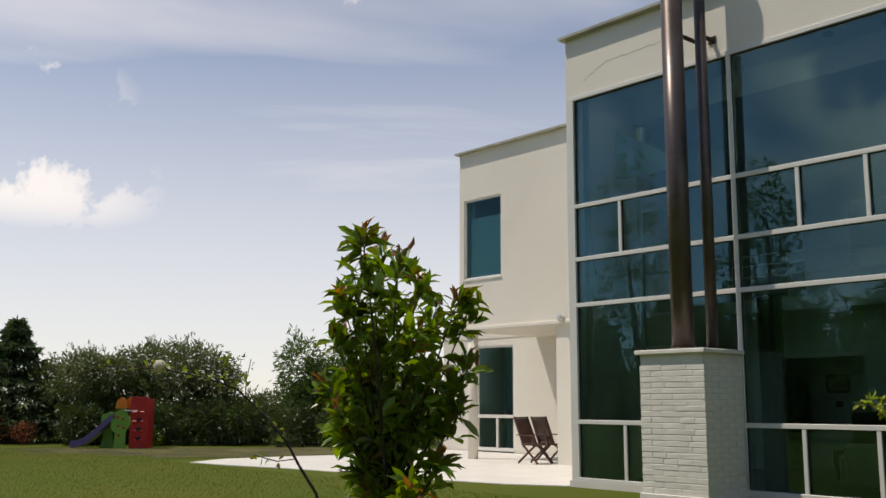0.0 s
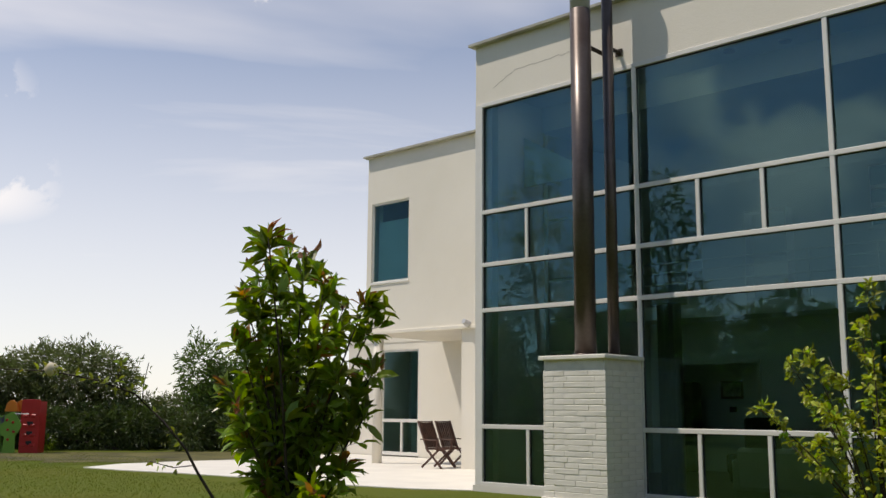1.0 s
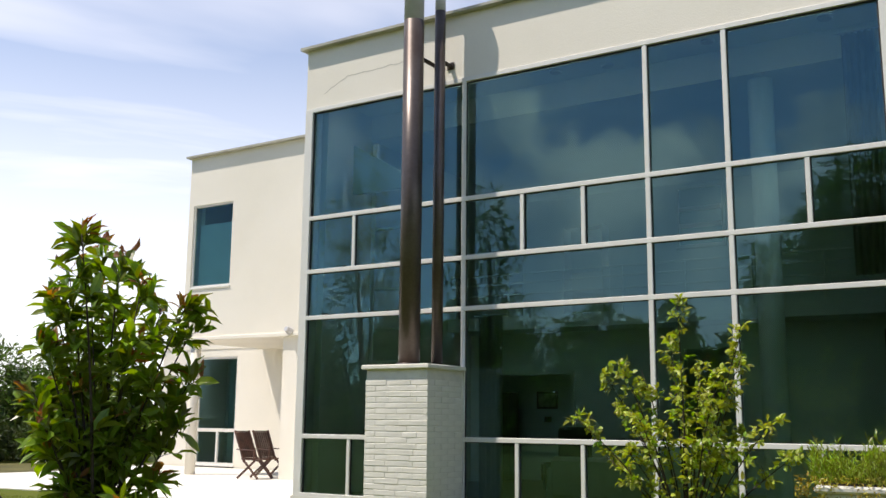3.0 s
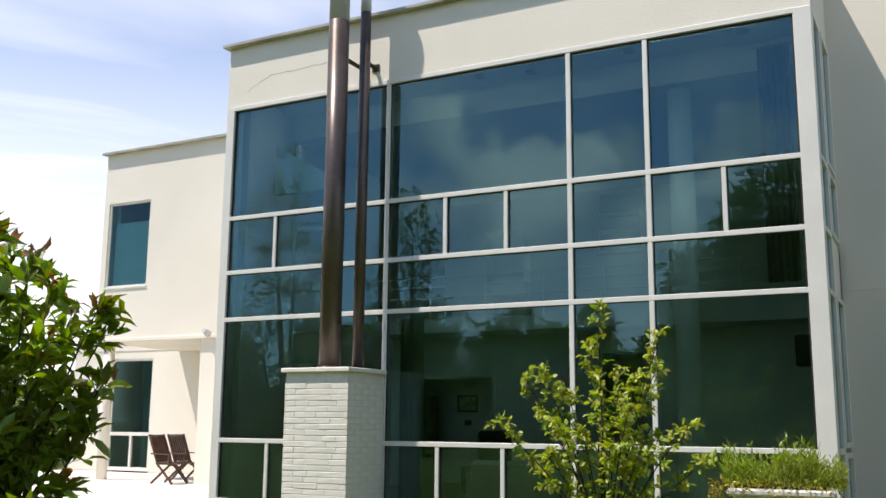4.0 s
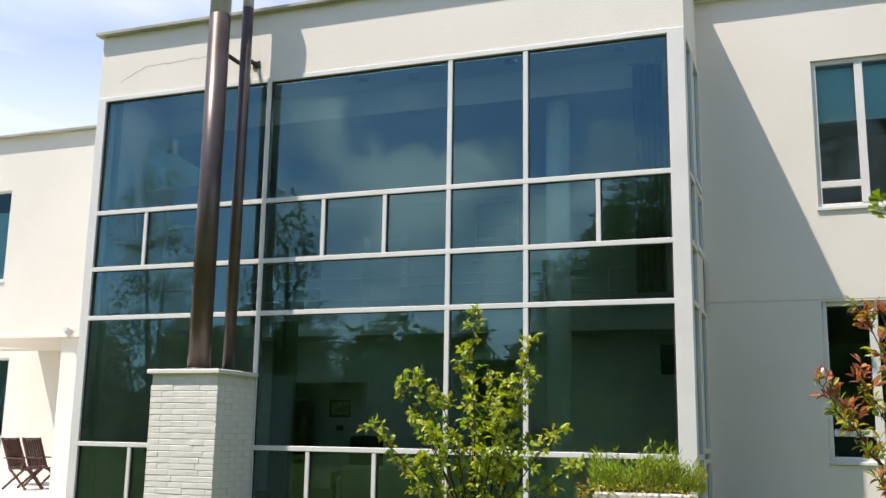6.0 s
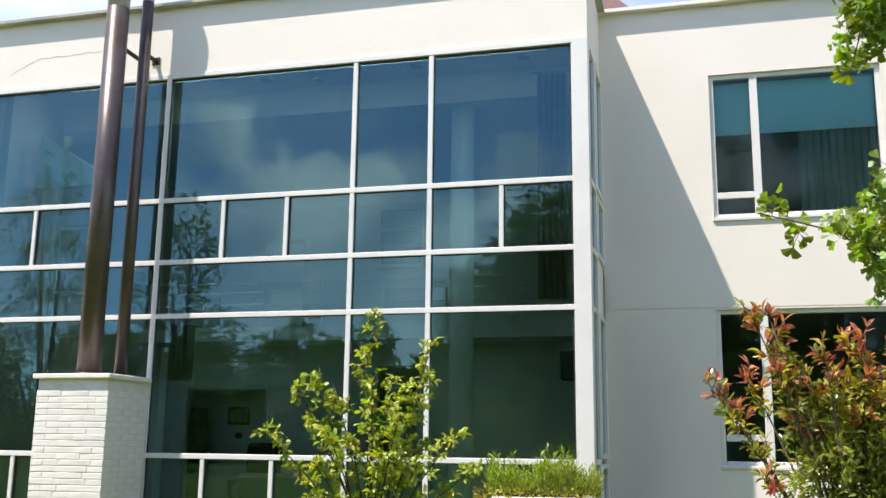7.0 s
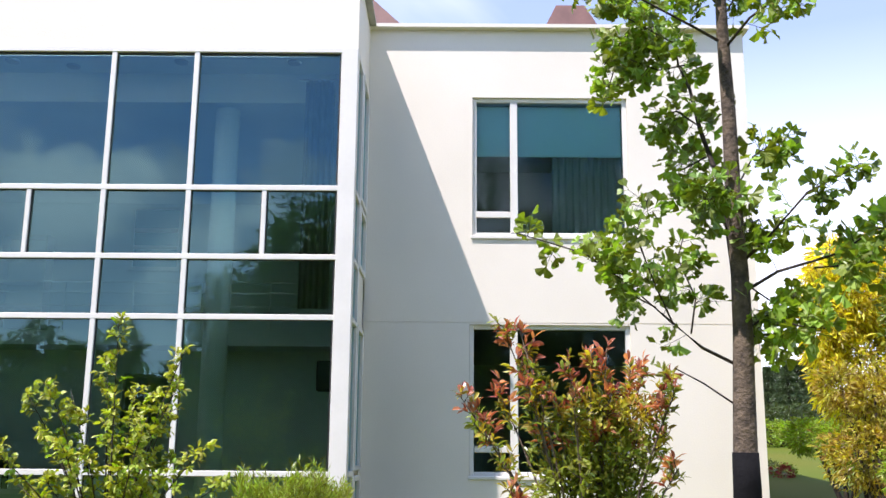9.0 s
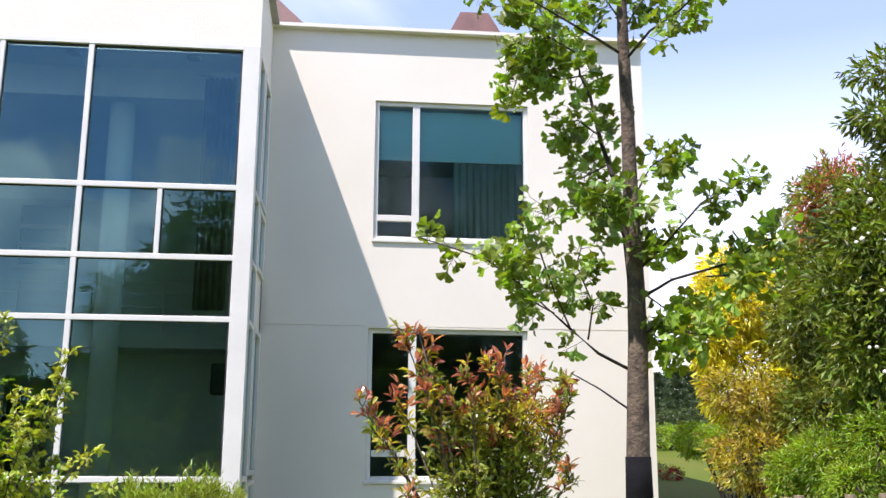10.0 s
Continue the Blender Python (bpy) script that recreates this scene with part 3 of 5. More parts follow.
# ---- house: side wing ----
WY, WX1 = 17.8, 7.98
U = (3.46, 6.0, 4.79, 7.145)
G = (3.42, 5.95, 1.03, 3.365)
wing = thing("wall_wing", "pale stucco wall of the side wing with a scored joint", "wall", kind="structure")
part("upper_panel", pierced(XR, WX1, WY, WY + 0.3, 3.40, ROOF, U), STUCCO, wing)
part("lower_panel", pierced(XR, WX1, WY, WY + 0.3, -0.2, 3.385, G), STUCCO, wing)
part("joint", boxes((XR, WX1, WY + 0.012, WY + 0.3, 3.385, 3.40)), STUCCO, wing)
part("end_panel", boxes((WX1 - 0.3, WX1, WY + 0.3, 24.5, -0.2, ROOF)), STUCCO, wing)
solid("roof_wing", boxes((XR, WX1 - 0.3, WY + 0.3, 24.4, 7.75, 7.95)), PLASTER, "flat roof slab of the wing", "roof")
solid("trim_coping_wing", boxes((XR + 0.002, WX1 + 0.08, WY - 0.13, WY + 0.34, ROOF, ROOF + 0.06), (WX1 - 0.34, WX1 + 0.06, WY + 0.34, 24.5, ROOF, ROOF + 0.06)), STUCCO, "pale coping on the wing parapet", "coping")
window("window_4", "small rear gallery window in a white frame", -4.15, -3.02, 24.1, 5.4, 6.85, trans=((-4.08, -3.09, 5.9), (-4.08, -3.09, 6.3)), inset=0.035, fw=0.06)
window("window_2", "upper wing window with white frame, blind and drawn curtain", *U[:2], WY, *U[2:], mull=(4.14,), trans=((3.52, 4.08, 5.16),))
window("window_3", "lower wing window with white frame and dark room behind", *G[:2], WY, *G[2:], mull=(4.12,), trans=((3.50, 4.06, 1.44),))
solid("wall_partition", boxes((XR - 0.28, XR, 17.8, 24.2, -0.1, 7.75)), PLASTER, "white partition between hall and wing", "wall")
solid("floor_wing", boxes((XR, WX1 - 0.3, WY + 0.3, 24.2, 3.3, 3.55), (XR, WX1 - 0.3, WY + 0.3, 24.2, 0.0, 0.1)), IFLOOR, "wooden floors of the wing", "floor")
for x0, x1, t0, t1, top in ((-1.4, 4.1, 0.2, 0.95, 11.2), (4.1, 7.2, 5.3, 5.9, 10.62)):
    bm = bmesh.new()
    v = [bm.verts.new(p) for p in ((x0, 20.9, 8.0), (x1, 20.9, 8.0), (x1, 23.2, 8.0), (x0, 23.2, 8.0), (t0, 21.5, top), (t1, 21.5, top), (t1, 22.6, top), (t0, 22.6, top))]
    for f in ((0, 1, 5, 4), (1, 2, 6, 5), (2, 3, 7, 6), (3, 0, 4, 7), (4, 5, 6, 7)):
        bm.faces.new([v[i] for i in f])
    t = thing("roof_light", "brown sheet-clad roof light behind the parapet", "roof light", group="roof lights")
    part("cladding", bm, SLATEROOF, t)

# ---- rooms behind the glass ----
solid("floor", boxes((XL + 0.3, XR - 0.28, FY + 0.25, 24.2, -0.05, 0.03)), IFLOOR, "dark wooden floor of the hall", "floor")
solid("ceiling", around(XL + 0.3, XR - 0.28, FY + 0.3, 24.2, 7.45, 7.5), PLASTER, "white ceiling of the tall hall", "ceiling")
solid("ceiling_beam", boxes((XL + 0.3, XR - 0.28, 17.6, 24.2, 6.95, 7.45)), PLASTER, "dropped white soffit over the gallery", "ceiling")
solid("wall_hall", boxes((XL + 0.3, -7.88, 21.6, 21.8, 0.03, 3.3), (-5.74, -3.25, 21.6, 21.8, 0.03, 3.3), (-2.4, XR - 0.28, 21.6, 21.8, 0.03, 3.3), (-7.88, -5.74, 21.6, 21.8, 2.38, 3.3), (-3.25, -2.4, 21.6, 21.8, 2.85, 3.3), (-8.26, -5.9, 23.1, 23.3, 0.03, 3.3)), PLASTER, "white inner wall with two dark doorways", "wall")
wedge = bmesh.new()
sides = [[wedge.verts.new((x, y, z)) for x, z in ((-7.9, 5.58), (-6.4, 5.58), (-6.4, 5.66), (-7.9, 6.55))] for y in (16.55, 16.63)]
wedge.faces.new(sides[0])
wedge.faces.new(sides[1][::-1])
for i in range(4):
    wedge.faces.new((sides[0][i], sides[1][i], sides[1][(i + 1) % 4], sides[0][(i + 1) % 4]))
solid("wall_stair", wedge, PLASTER, "white sloping parapet wall of the stairs inside", "wall")
arch = thing("door_frame", "white architrave round the wide doorway", "door frame")
for a in ((-7.96, -7.88, 0.03, 2.46), (-5.74, -5.66, 0.03, 2.46), (-7.88, -5.74, 2.38, 2.46)):
    part("architrave", boxes((a[0], a[1], 21.57, 21.598, a[2], a[3]), bevel=0.004), FRAME, arch)
idoor = thing("inner_door", "pale panelled door standing open in the back room", "door", (-6.9, 23.0, 0.03))
inner_leaf = part("leaf", boxes((-0.75, 0.55, 0.0, 0.05, 0, 2.3), bevel=0.006), PLASTER, idoor)
part("handle", boxes((-0.68, -0.6, -0.05, 0.0, 0.95, 0.98), bevel=0.006), STEEL, inner_leaf, "steel lever handle")
solid("floor_gallery", boxes((XL + 0.3, XR - 0.28, 20.6, 24.2, 3.3, 3.58)), PLASTER, "white edged gallery floor", "gallery")
rail = thing("gallery_railing", "white gallery railing with level bars", "railing")
for i in range(8):
    x = -8.1 + i * 1.3
    part("post", boxes((x - 0.025, x + 0.025, 20.7, 20.75, 3.58, 4.5), bevel=0.004), FRAME, rail)
for z in (3.8, 4.05, 4.3, 4.5):
    part("rail", boxes((XL + 0.32, XR - 0.3, 20.705, 20.745, z, z + 0.035), bevel=0.004), FRAME, rail)
for x in (-0.62,):
    bm = bmesh.new()
    bmesh.ops.create_cone(bm, cap_ends=True, segments=24, radius1=0.2, radius2=0.2, depth=7.4, matrix=pose(x, 18.0, 3.73))
    solid("column_hall", bm, PLASTER, "round white column inside the hall", "column")
stair = thing("stair_screen", "white lattice screen by the stairs inside", "screen")
for x in (-7.62, -6.75):
    part("post", boxes((x - 0.05, x + 0.05, 16.85, 16.95, 0.03, 6.6), bevel=0.006), FRAME, stair)
for z in (2.4, 3.0, 3.75, 4.25, 4.9, 5.9):
    part("rail", boxes((-7.62, -6.75, 16.87, 16.93, z, z + 0.05), bevel=0.004), FRAME, stair)
shelf = thing("shelf_unit", "pale open shelf unit on the gallery", "shelf", (-5.15, 20.95, 3.58))
for x in (-0.45, 0.42):
    part("upright", boxes((x, x + 0.03, 0, 0.35, 0, 1.9), bevel=0.004), FRAME, shelf)
for z in (0.05, 0.5, 0.95, 1.4, 1.86):
    part("shelf", boxes((-0.42, 0.42, 0, 0.35, z, z + 0.03), bevel=0.004), FRAME, shelf)
for i, (x, y) in enumerate(((-3.9, 17.1), (-3.0, 17.3), (-1.2, 17.1), (0.6, 17.1))):
    lampo = thing("downlight", "round recessed ceiling downlight, unlit", "downlight", (x, y, 7.45), group="ceiling downlights")
    bm = bmesh.new()
    bmesh.ops.create_cone(bm, cap_ends=True, segments=20, radius1=0.1, radius2=0.12, depth=0.03, matrix=pose(0, 0, -0.012))
    part("ring", bm, STEEL, lampo)
pic = thing("picture", "small framed print on the pale inner door", "picture", (-7.0, 22.985, 1.86))
surround = part("frame", boxes((-0.27, 0.27, -0.03, 0, -0.2, 0.2), bevel=0.006), DARKWOOD, pic)
part("print", boxes((-0.22, 0.22, -0.034, -0.028, -0.15, 0.15)), PAPER, surround, "faded print")
part("plate", boxes((-0.07, 0.1, -0.03, 0, -0.5, -0.38), bevel=0.004), BLACK, pic)
dw = thing("cupboard", "tall dark wooden cupboard in the back room", "cupboard", (-7.92, 22.6, 0.03))
part("body", boxes((-0.32, 0.26, -0.25, 0.18, 0, 2.0), bevel=0.01), DARKWOOD, dw)
part("door", boxes((-0.30, -0.04, -0.275, -0.25, 0.06, 1.94), bevel=0.004), DARKWOOD, dw)
part("door", boxes((-0.02, 0.24, -0.275, -0.25, 0.06, 1.94), bevel=0.004), DARKWOOD, dw)
so = thing("sofa", "low pale fabric sofa by the window", "sofa", (-2.9, 17.6, 0.03))
part("seat", boxes((-1.2, 1.2, -0.4, 0.4, 0.1, 0.42), bevel=0.06), FABRIC, so)
part("backrest", boxes((-1.2, 1.2, -0.5, -0.3, 0.1, 0.78), bevel=0.07), FABRIC, so)
for s in (-1.3, 1.12):
    part("armrest", boxes((s, s + 0.18, -0.45, 0.4, 0.08, 0.6), bevel=0.05), FABRIC, so)
ac = thing("armchair", "dark high-backed armchair inside the hall", "armchair", (-4.45, 18.6, 0.03))
part("seat", boxes((-0.35, 0.35, -0.35, 0.35, 0.12, 0.45), bevel=0.04), BLACK, ac)
part("backrest", boxes((-0.33, 0.33, 0.24, 0.38, 0.4, 1.25), bevel=0.05), BLACK, ac)
for s in (-0.4, 0.32):
    part("armrest", boxes((s, s + 0.09, -0.32, 0.3, 0.3, 0.62), bevel=0.03), BLACK, ac)
sp = thing("loudspeaker", "black loudspeaker mounted on the wall", "loudspeaker", (1.32, 16.75, 2.45))
cabinet = part("cabinet", boxes((-0.13, 0.13, -0.12, 0.12, -0.22, 0.22), bevel=0.02), BLACK, sp)
part("grille", boxes((-0.11, 0.11, -0.135, -0.12, -0.2, 0.2), bevel=0.004), BLACK, cabinet)


def curtain(name, label, x0, x1, y, z0, z1, waves, material):
    bm = bmesh.new()
    n = waves * 8
    prev = None
    for i in range(n + 1):
        f = i / n
        yy = y + 0.05 * math.sin(f * waves * 2 * math.pi) + 0.015 * math.sin(f * 17.0)
        pr = (bm.verts.new((x0 + (x1 - x0) * f, yy, z0)), bm.verts.new((x0 + (x1 - x0) * f, yy, z1)))
        if prev:
            bm.faces.new((prev[0], pr[0], pr[1], prev[1])).smooth = True
        prev = pr
    bmesh.ops.solidify(bm, geom=list(bm.faces), thickness=0.006)
    t = thing(name, label, "curtain")
    part("cloth", bm, material, t)
    part("rod", boxes((x0 - 0.1, x1 + 0.1, y - 0.012, y + 0.012, z1, z1 + 0.025), bevel=0.004), STEEL, t)


curtain("curtain", "grey-blue pleated curtain behind the upper wing window", 4.78, 5.94, 18.12, 4.76, 7.06, 10, CURTAIN)
curtain("curtain", "pale pleated curtain beside the hall glass", -5.0, -4.55, 16.35, 0.05, 3.1, 5, FABRIC)
curtain("curtain", "pale pleated curtain at the hall glass edge", 0.9, 1.35, 16.5, 3.4, 6.9, 5, FABRIC)
bl = thing("roller_blind", "pale roller blind half lowered in the upper wing window", "blind")
part("cloth", boxes((3.5, 5.93, 18.02, 18.03, 6.21, 7.06)), BLIND, bl)
part("hem_bar", boxes((3.5, 5.93, 18.013, 18.037, 6.185, 6.21), bevel=0.004), FRAME, bl)
solid("wall_annexe_room", boxes((AX0 + 0.3, AX1, 23.6, 23.8, 3.45, 7.8)), PLASTER, "inner wall of the annexe room", "wall")
bl2 = thing("roller_blind", "sloping pale blind inside the annexe window", "blind")
part("cloth", boxes((-16.15, -14.8, 20.56, 20.57, 4.6, 6.5)), BLIND, bl2)
solid("floor_annexe", boxes((AX0 + 0.3, AX1, AY + 0.3, 24.2, 3.43, 3.5)), IFLOOR, "annexe room floor", "floor")
solid("wall_terrace_room", boxes((-20.3, -12.9, 26.0, 26.2, -0.1, 3.42), (-14.2, -14.0, DY + 0.25, 26.0, -0.1, 3.42)), PLASTER, "back of the room behind the terrace door", "wall")
curtain("curtain", "pale curtain behind the terrace door", -17.95, -17.45, 23.75, 0.05, 3.1, 5, CURTAIN)

# ---- chimney base and flues ----
CX0, CX1, CY0, CY1, CZ = -6.19, -5.01, 14.79, FY - 0.03, 2.165
ch = thing("chimney_base", "white painted brick fireplace block under the flues", "chimney")
part("core", boxes((CX0 + 0.02, CX1 - 0.02, CY0 + 0.02, CY1, -0.2, CZ)), MORTAR, ch)
part("cap", boxes((CX0 - 0.05, CX1 + 0.05, CY0 - 0.05, CY1, CZ, CZ + 0.07), bevel=0.012), BRICK, ch)
part("foot", boxes((CX0 - 0.03, CX1 + 0.03, CY0 - 0.03, CY1, -0.2, 0.05), bevel=0.012), BRICK, ch)


def flue(name, label, x, y, r, z0, z1, steel_from):
    t = thing(name, label, "flue", (x, y, 0), group="flues")

    def ring(za, zb, ra, rb, m, nm):
        bm = bmesh.new()
        bmesh.ops.create_cone(bm, cap_ends=True, segments=32, radius1=ra, radius2=rb, depth=zb - za, matrix=pose(0, 0, (za + zb) / 2))
        for f in bm.faces:
            f.smooth = len(f.verts) == 4
        part(nm, bm, m, t)
    ring(z0, z0 + 0.03, r + 0.05, r + 0.03, PIPE, "flange")
    ring(z0, steel_from, r, r, PIPE, "pipe")
    ring(steel_from, z1, r * 0.98, r * 0.98, STEEL, "pipe")
    ring(z1, z1 + 0.05, r * 1.04, r * 1.04, STEEL, "rim")
    bm = boxes((-0.03, 0.03, r * 0.8, FY - y + 0.005, 7.40, 7.45), (-0.07, 0.07, FY - y - 0.02, FY - y - 0.004, 7.36, 7.49), bevel=0.004)
    part("bracket", bm, DARKBARK, t)
    return t


flue("flue", "thick brown metal flue pipe rising up the glass front", -5.55, 15.08, 0.172, CZ + 0.07, 10.18, 8.0)
flue("flue", "slim brown metal flue pipe beside the thick one", -5.32, 15.54, 0.092, CZ + 0.07, 8.78, 8.3)

lamp = thing("spotlight", "small white security spotlight under the annexe corner", "spotlight", (-12.6, AY - 0.12, 3.5))
bm = bmesh.new()
bmesh.ops.create_cone(bm, cap_ends=True, segments=18, radius1=0.09, radius2=0.06, depth=0.16, matrix=pose(0, -0.05, 0, 70))
part("housing", bm, STEEL, lamp)
part("arm", boxes((-0.02, 0.02, -0.02, 0.12, -0.03, 0.03), bevel=0.005), STEEL, lamp)


# ---- terrace chairs ----
def folding_chair(loc, turn):
    c = thing("folding_chair", "dark reddish wooden folding armchair on the patio", "chair", loc, turn, "terrace chairs")

    def beam(name, a, b, w, d):
        a, b = Vector(a), Vector(b)
        m = look(a, b)
        part(name, (lambda q: (box(q, -w / 2, w / 2, -d / 2, d / 2, -(b - a).length, 0, m), soften(q, 0.004), q)[2])(bmesh.new()), DARKWOOD, c)
    for s in (-0.27, 0.27):
        beam("leg", (0.34, s, 0.02), (-0.16, s, 0.50), 0.03, 0.05)
        beam("leg", (-0.30, s * 0.9, 0.02), (0.24, s * 0.9, 0.46), 0.03, 0.05)
        beam("back_post", (-0.10, s * 0.95, 0.40), (-0.42, s * 0.95, 1.14), 0.03, 0.05)
        beam("armrest", (-0.30, s * 1.08, 0.70), (0.26, s * 1.08, 0.68), 0.06, 0.025)
        beam("arm_post", (0.20, s * 1.05, 0.44), (0.22, s * 1.05, 0.68), 0.03, 0.04)
    for k in range(6):
        x = -0.14 + k * 0.075
        part("slat", boxes((x, x + 0.06, -0.26, 0.26, 0.45, 0.472), bevel=0.003), DARKWOOD, c)
    for k in range(7):
        y = -0.235 + k * 0.068
        beam("slat", (-0.14, y + 0.03, 0.50), (-0.40, y + 0.03, 1.10), 0.055, 0.018)
    beam("rail", (-0.415, -0.27, 1.12), (-0.415, 0.27, 1.12), 0.05, 0.03)
    beam("rail", (-0.125, -0.27, 0.48), (-0.125, 0.27, 0.48), 0.05, 0.03)
    return c


first = folding_chair((-13.45, 20.12, -0.058), 4)
copy_thing(first, pose(-13.52, 20.80, -0.058, 0, 0, -3))


# ---- young trees and shrubs near the house ----
def on_plane(r, rows, depth, seed):
    """Tips given as (sideways, height), spread a little in depth."""
    g = np.random.default_rng(seed)
    return [np.array((r[0] * u - r[1] * w, r[1] * u + r[0] * w, z)) for u, z in rows for w in (g.normal() * depth,)]


def stemmed(name, label, base, tips, bow, twig, leafrows, bark, r0, seed, category="tree", start=0.3, foot=-0.09, spread=0.8, lift=0.35):
    """A many-stemmed young tree; leafrows: (template, material, size, width, twigs, leaves a twig, first share of the stem, droop)."""
    rng = np.random.default_rng(seed)
    t = thing(name, label, category, base)
    limbs = [curve((rng.normal() * 0.02, rng.normal() * 0.02, foot), p, (p[0] * bow, p[1] * bow, -0.12 * p[2] * bow), 8) for p in tips]
    every = []
    crowns = []
    for tmpl, m, size, width, twigs, per, first, droop in leafrows:
        lines, at, way = twiggy(limbs, rng, twigs, twig, per, first, spread, lift)
        every += lines
        crowns.append((leaves(tmpl, at, way, size, width, rng, droop, 0.65), m))
    part("trunk", wood(limbs, every, r0, r0 * 0.22, 0.004, 6), bark, t)
    for c, m in crowns:
        part("crown", c, m, t, "bronze young leaves" if m in (L_YOUNG, L_RED) else "")
    return t


R0 = (0.624, 0.781)
mag = [(-.14, 2.9), (-.3, 2.8), (.02, 2.78), (-.5, 2.34), (-.4, 2.58), (-.2, .72), (.2, .76), (0, .6), (.22, 2.48), (.47, 2.43), (.76, 2.26), (.62, 2.34), (.72, 1.76), (.62, 1.36), (.48, 1.0), (-.55, 1.98), (-.63, 1.64), (-.54, 1.44), (-.46, 1.2), (-.28, 0.9),
       (-.21, 2.48), (.03, 2.25), (-.25, 2.06), (.13, 1.89), (-.15, 1.66), (-.34, 1.7), (.31, 2.07), (-.01, 1.3), (.22, 1.43), (-.19, 1.07), (.36, 1.7)]
stemmed("magnolia_tree", "young magnolia with glossy green leaves and bronze tips", (-3.07, 7.3, 0), on_plane(R0, [(0.86 * u + 0.02, 0.96 * z) for u, z in mag], 0.24, 3), -0.14, 0.2,
        [(OVATE, L_MAG, 0.195, 0.4, 6, 5, 0.34, -0.05), (OVATE, L_MAG, 0.185, 0.4, 6, 6, 0.82, -0.12), (OVATE, L_YOUNG, 0.14, 0.42, 2, 3, 0.97, -0.4)], DARKBARK, 0.018, 11)
R1 = (0.95, 0.313)
shr = [(-.04, 2.62), (.62, 2.37), (.18, 1.98), (.38, 1.95), (-1.06, 1.4), (-.82, 1.88), (-.64, 1.97), (-.44, 1.94), (.86, 1.43), (1.13, 1.1), (-.86, 1.06), (-.13, 2.28), (.58, 2.04), (.52, 1.75),
       (.25, 1.57), (-.71, 1.57), (-.47, 1.46), (-.05, 1.8), (-.23, 1.34), (.06, 1.17), (.36, 1.12), (-.59, 1.1), (.59, 1.29)]
stemmed("ornamental_shrub", "airy young shrub with yellow-green leaves on upright stems", (-0.18, 12.3, 0), on_plane(R1, shr, 0.3, 4), -0.12, 0.2,
        [(OVATE, L_SHRUB, 0.085, 0.6, 9, 6, 0.45, 0.2), (OVATE, L_SHRUB, 0.078, 0.58, 6, 7, 0.8, 0.2), (OVATE, L_FERN, 0.08, 0.58, 5, 6, 0.3, 0.2)], DARKBARK, 0.015, 12, "shrub")
R2 = (0.99, -0.143)
pho = [(-.5, 2.12), (-.39, 2.08), (-.77, 1.7), (-.7, 1.6), (-.57, 1.76), (-.43, 1.92), (.03, 2.0), (.12, 1.98), (.28, 1.92), (.37, 1.94), (.5, 1.82), (.52, 1.76), (.5, 1.28), (.47, 1.5), (.36, 1.65), (-.1, 1.88), (-.21, 1.76),
       (-.34, 1.75), (-.48, 1.16), (-.07, 1.72), (.14, 1.75), (.24, 1.7), (-.31, 1.52), (.07, 1.52), (-.14, 1.45), (.31, 1.42)]
stemmed("photinia_shrub", "photinia shrub with red new shoots over olive leaves", (3.94, 8.6, 0), on_plane(R2, pho, 0.22, 5), -0.14, 0.15,
        [(OVATE, L_OLIVE, 0.064, 0.4, 9, 7, 0.5, 0.0), (OVATE, L_ORANGE, 0.064, 0.4, 5, 6, 0.75, -0.1), (OVATE, L_RED, 0.074, 0.38, 5, 6, 0.88, -0.2)], BARK, 0.014, 13, "shrub", lift=0.6)

ph = bpy.data.objects["photinia_shrub"]
rng = np.random.default_rng(14)
for m, rows, n in ((L_OLIVE, [(.12, 0, 1.35, .36, .3, .30), (.14, 0, .95, .44, .36, .44), (-.08, 0, 1.15, .34, .28, .3)], 3000), (L_ORANGE, [(.05, -.05, 1.62, .3, .26, .16), (.25, 0, 1.6, .22, .22, .16)], 420)):
    at, way = crown_points(rows, n, rng, 0.35)
    part("crown", leaves(OVATE, at, way + rng.normal(size=way.shape) * .5 + np.array((0, 0, .4)), 0.06, 0.4, rng, 0, 0.5), m, ph)

# ginkgo with its trunk guard
RG = (0.957, -0.29)


def gp(u, z, w=0.0):
    return np.array((RG[0] * u - RG[1] * w, RG[1] * u + RG[0] * w, z))


gk = thing("ginkgo_tree", "young ginkgo with fan-shaped leaves and black trunk guard", "tree", (4.537, 7.45, 0))
bm = bmesh.new()
tube(bm, [gp(-.02, -0.1), gp(-.01, .6), gp(0, 1.38), gp(.01, 1.68), gp(.02, 1.96), gp(.02, 2.25), gp(.01, 2.61), gp(.01, 3.11), gp(0, 3.56), gp(0, 3.83), gp(.01, 4.4)], 0.068, 0.022, 16)
for v in bm.verts:
    k = noise.noise(v.co * 14) * 0.006
    v.co += Vector((k, k, 0))
bole = part("trunk", bm, BARK, gk)
bm = bmesh.new()
tube(bm, [gp(-.02, -0.1), gp(-.01, .6), gp(0, 1.2), gp(0, 1.375)], 0.074, 0.063, 18)
part("trunk_guard", bm, WRAP, bole, "black wrapped trunk guard")
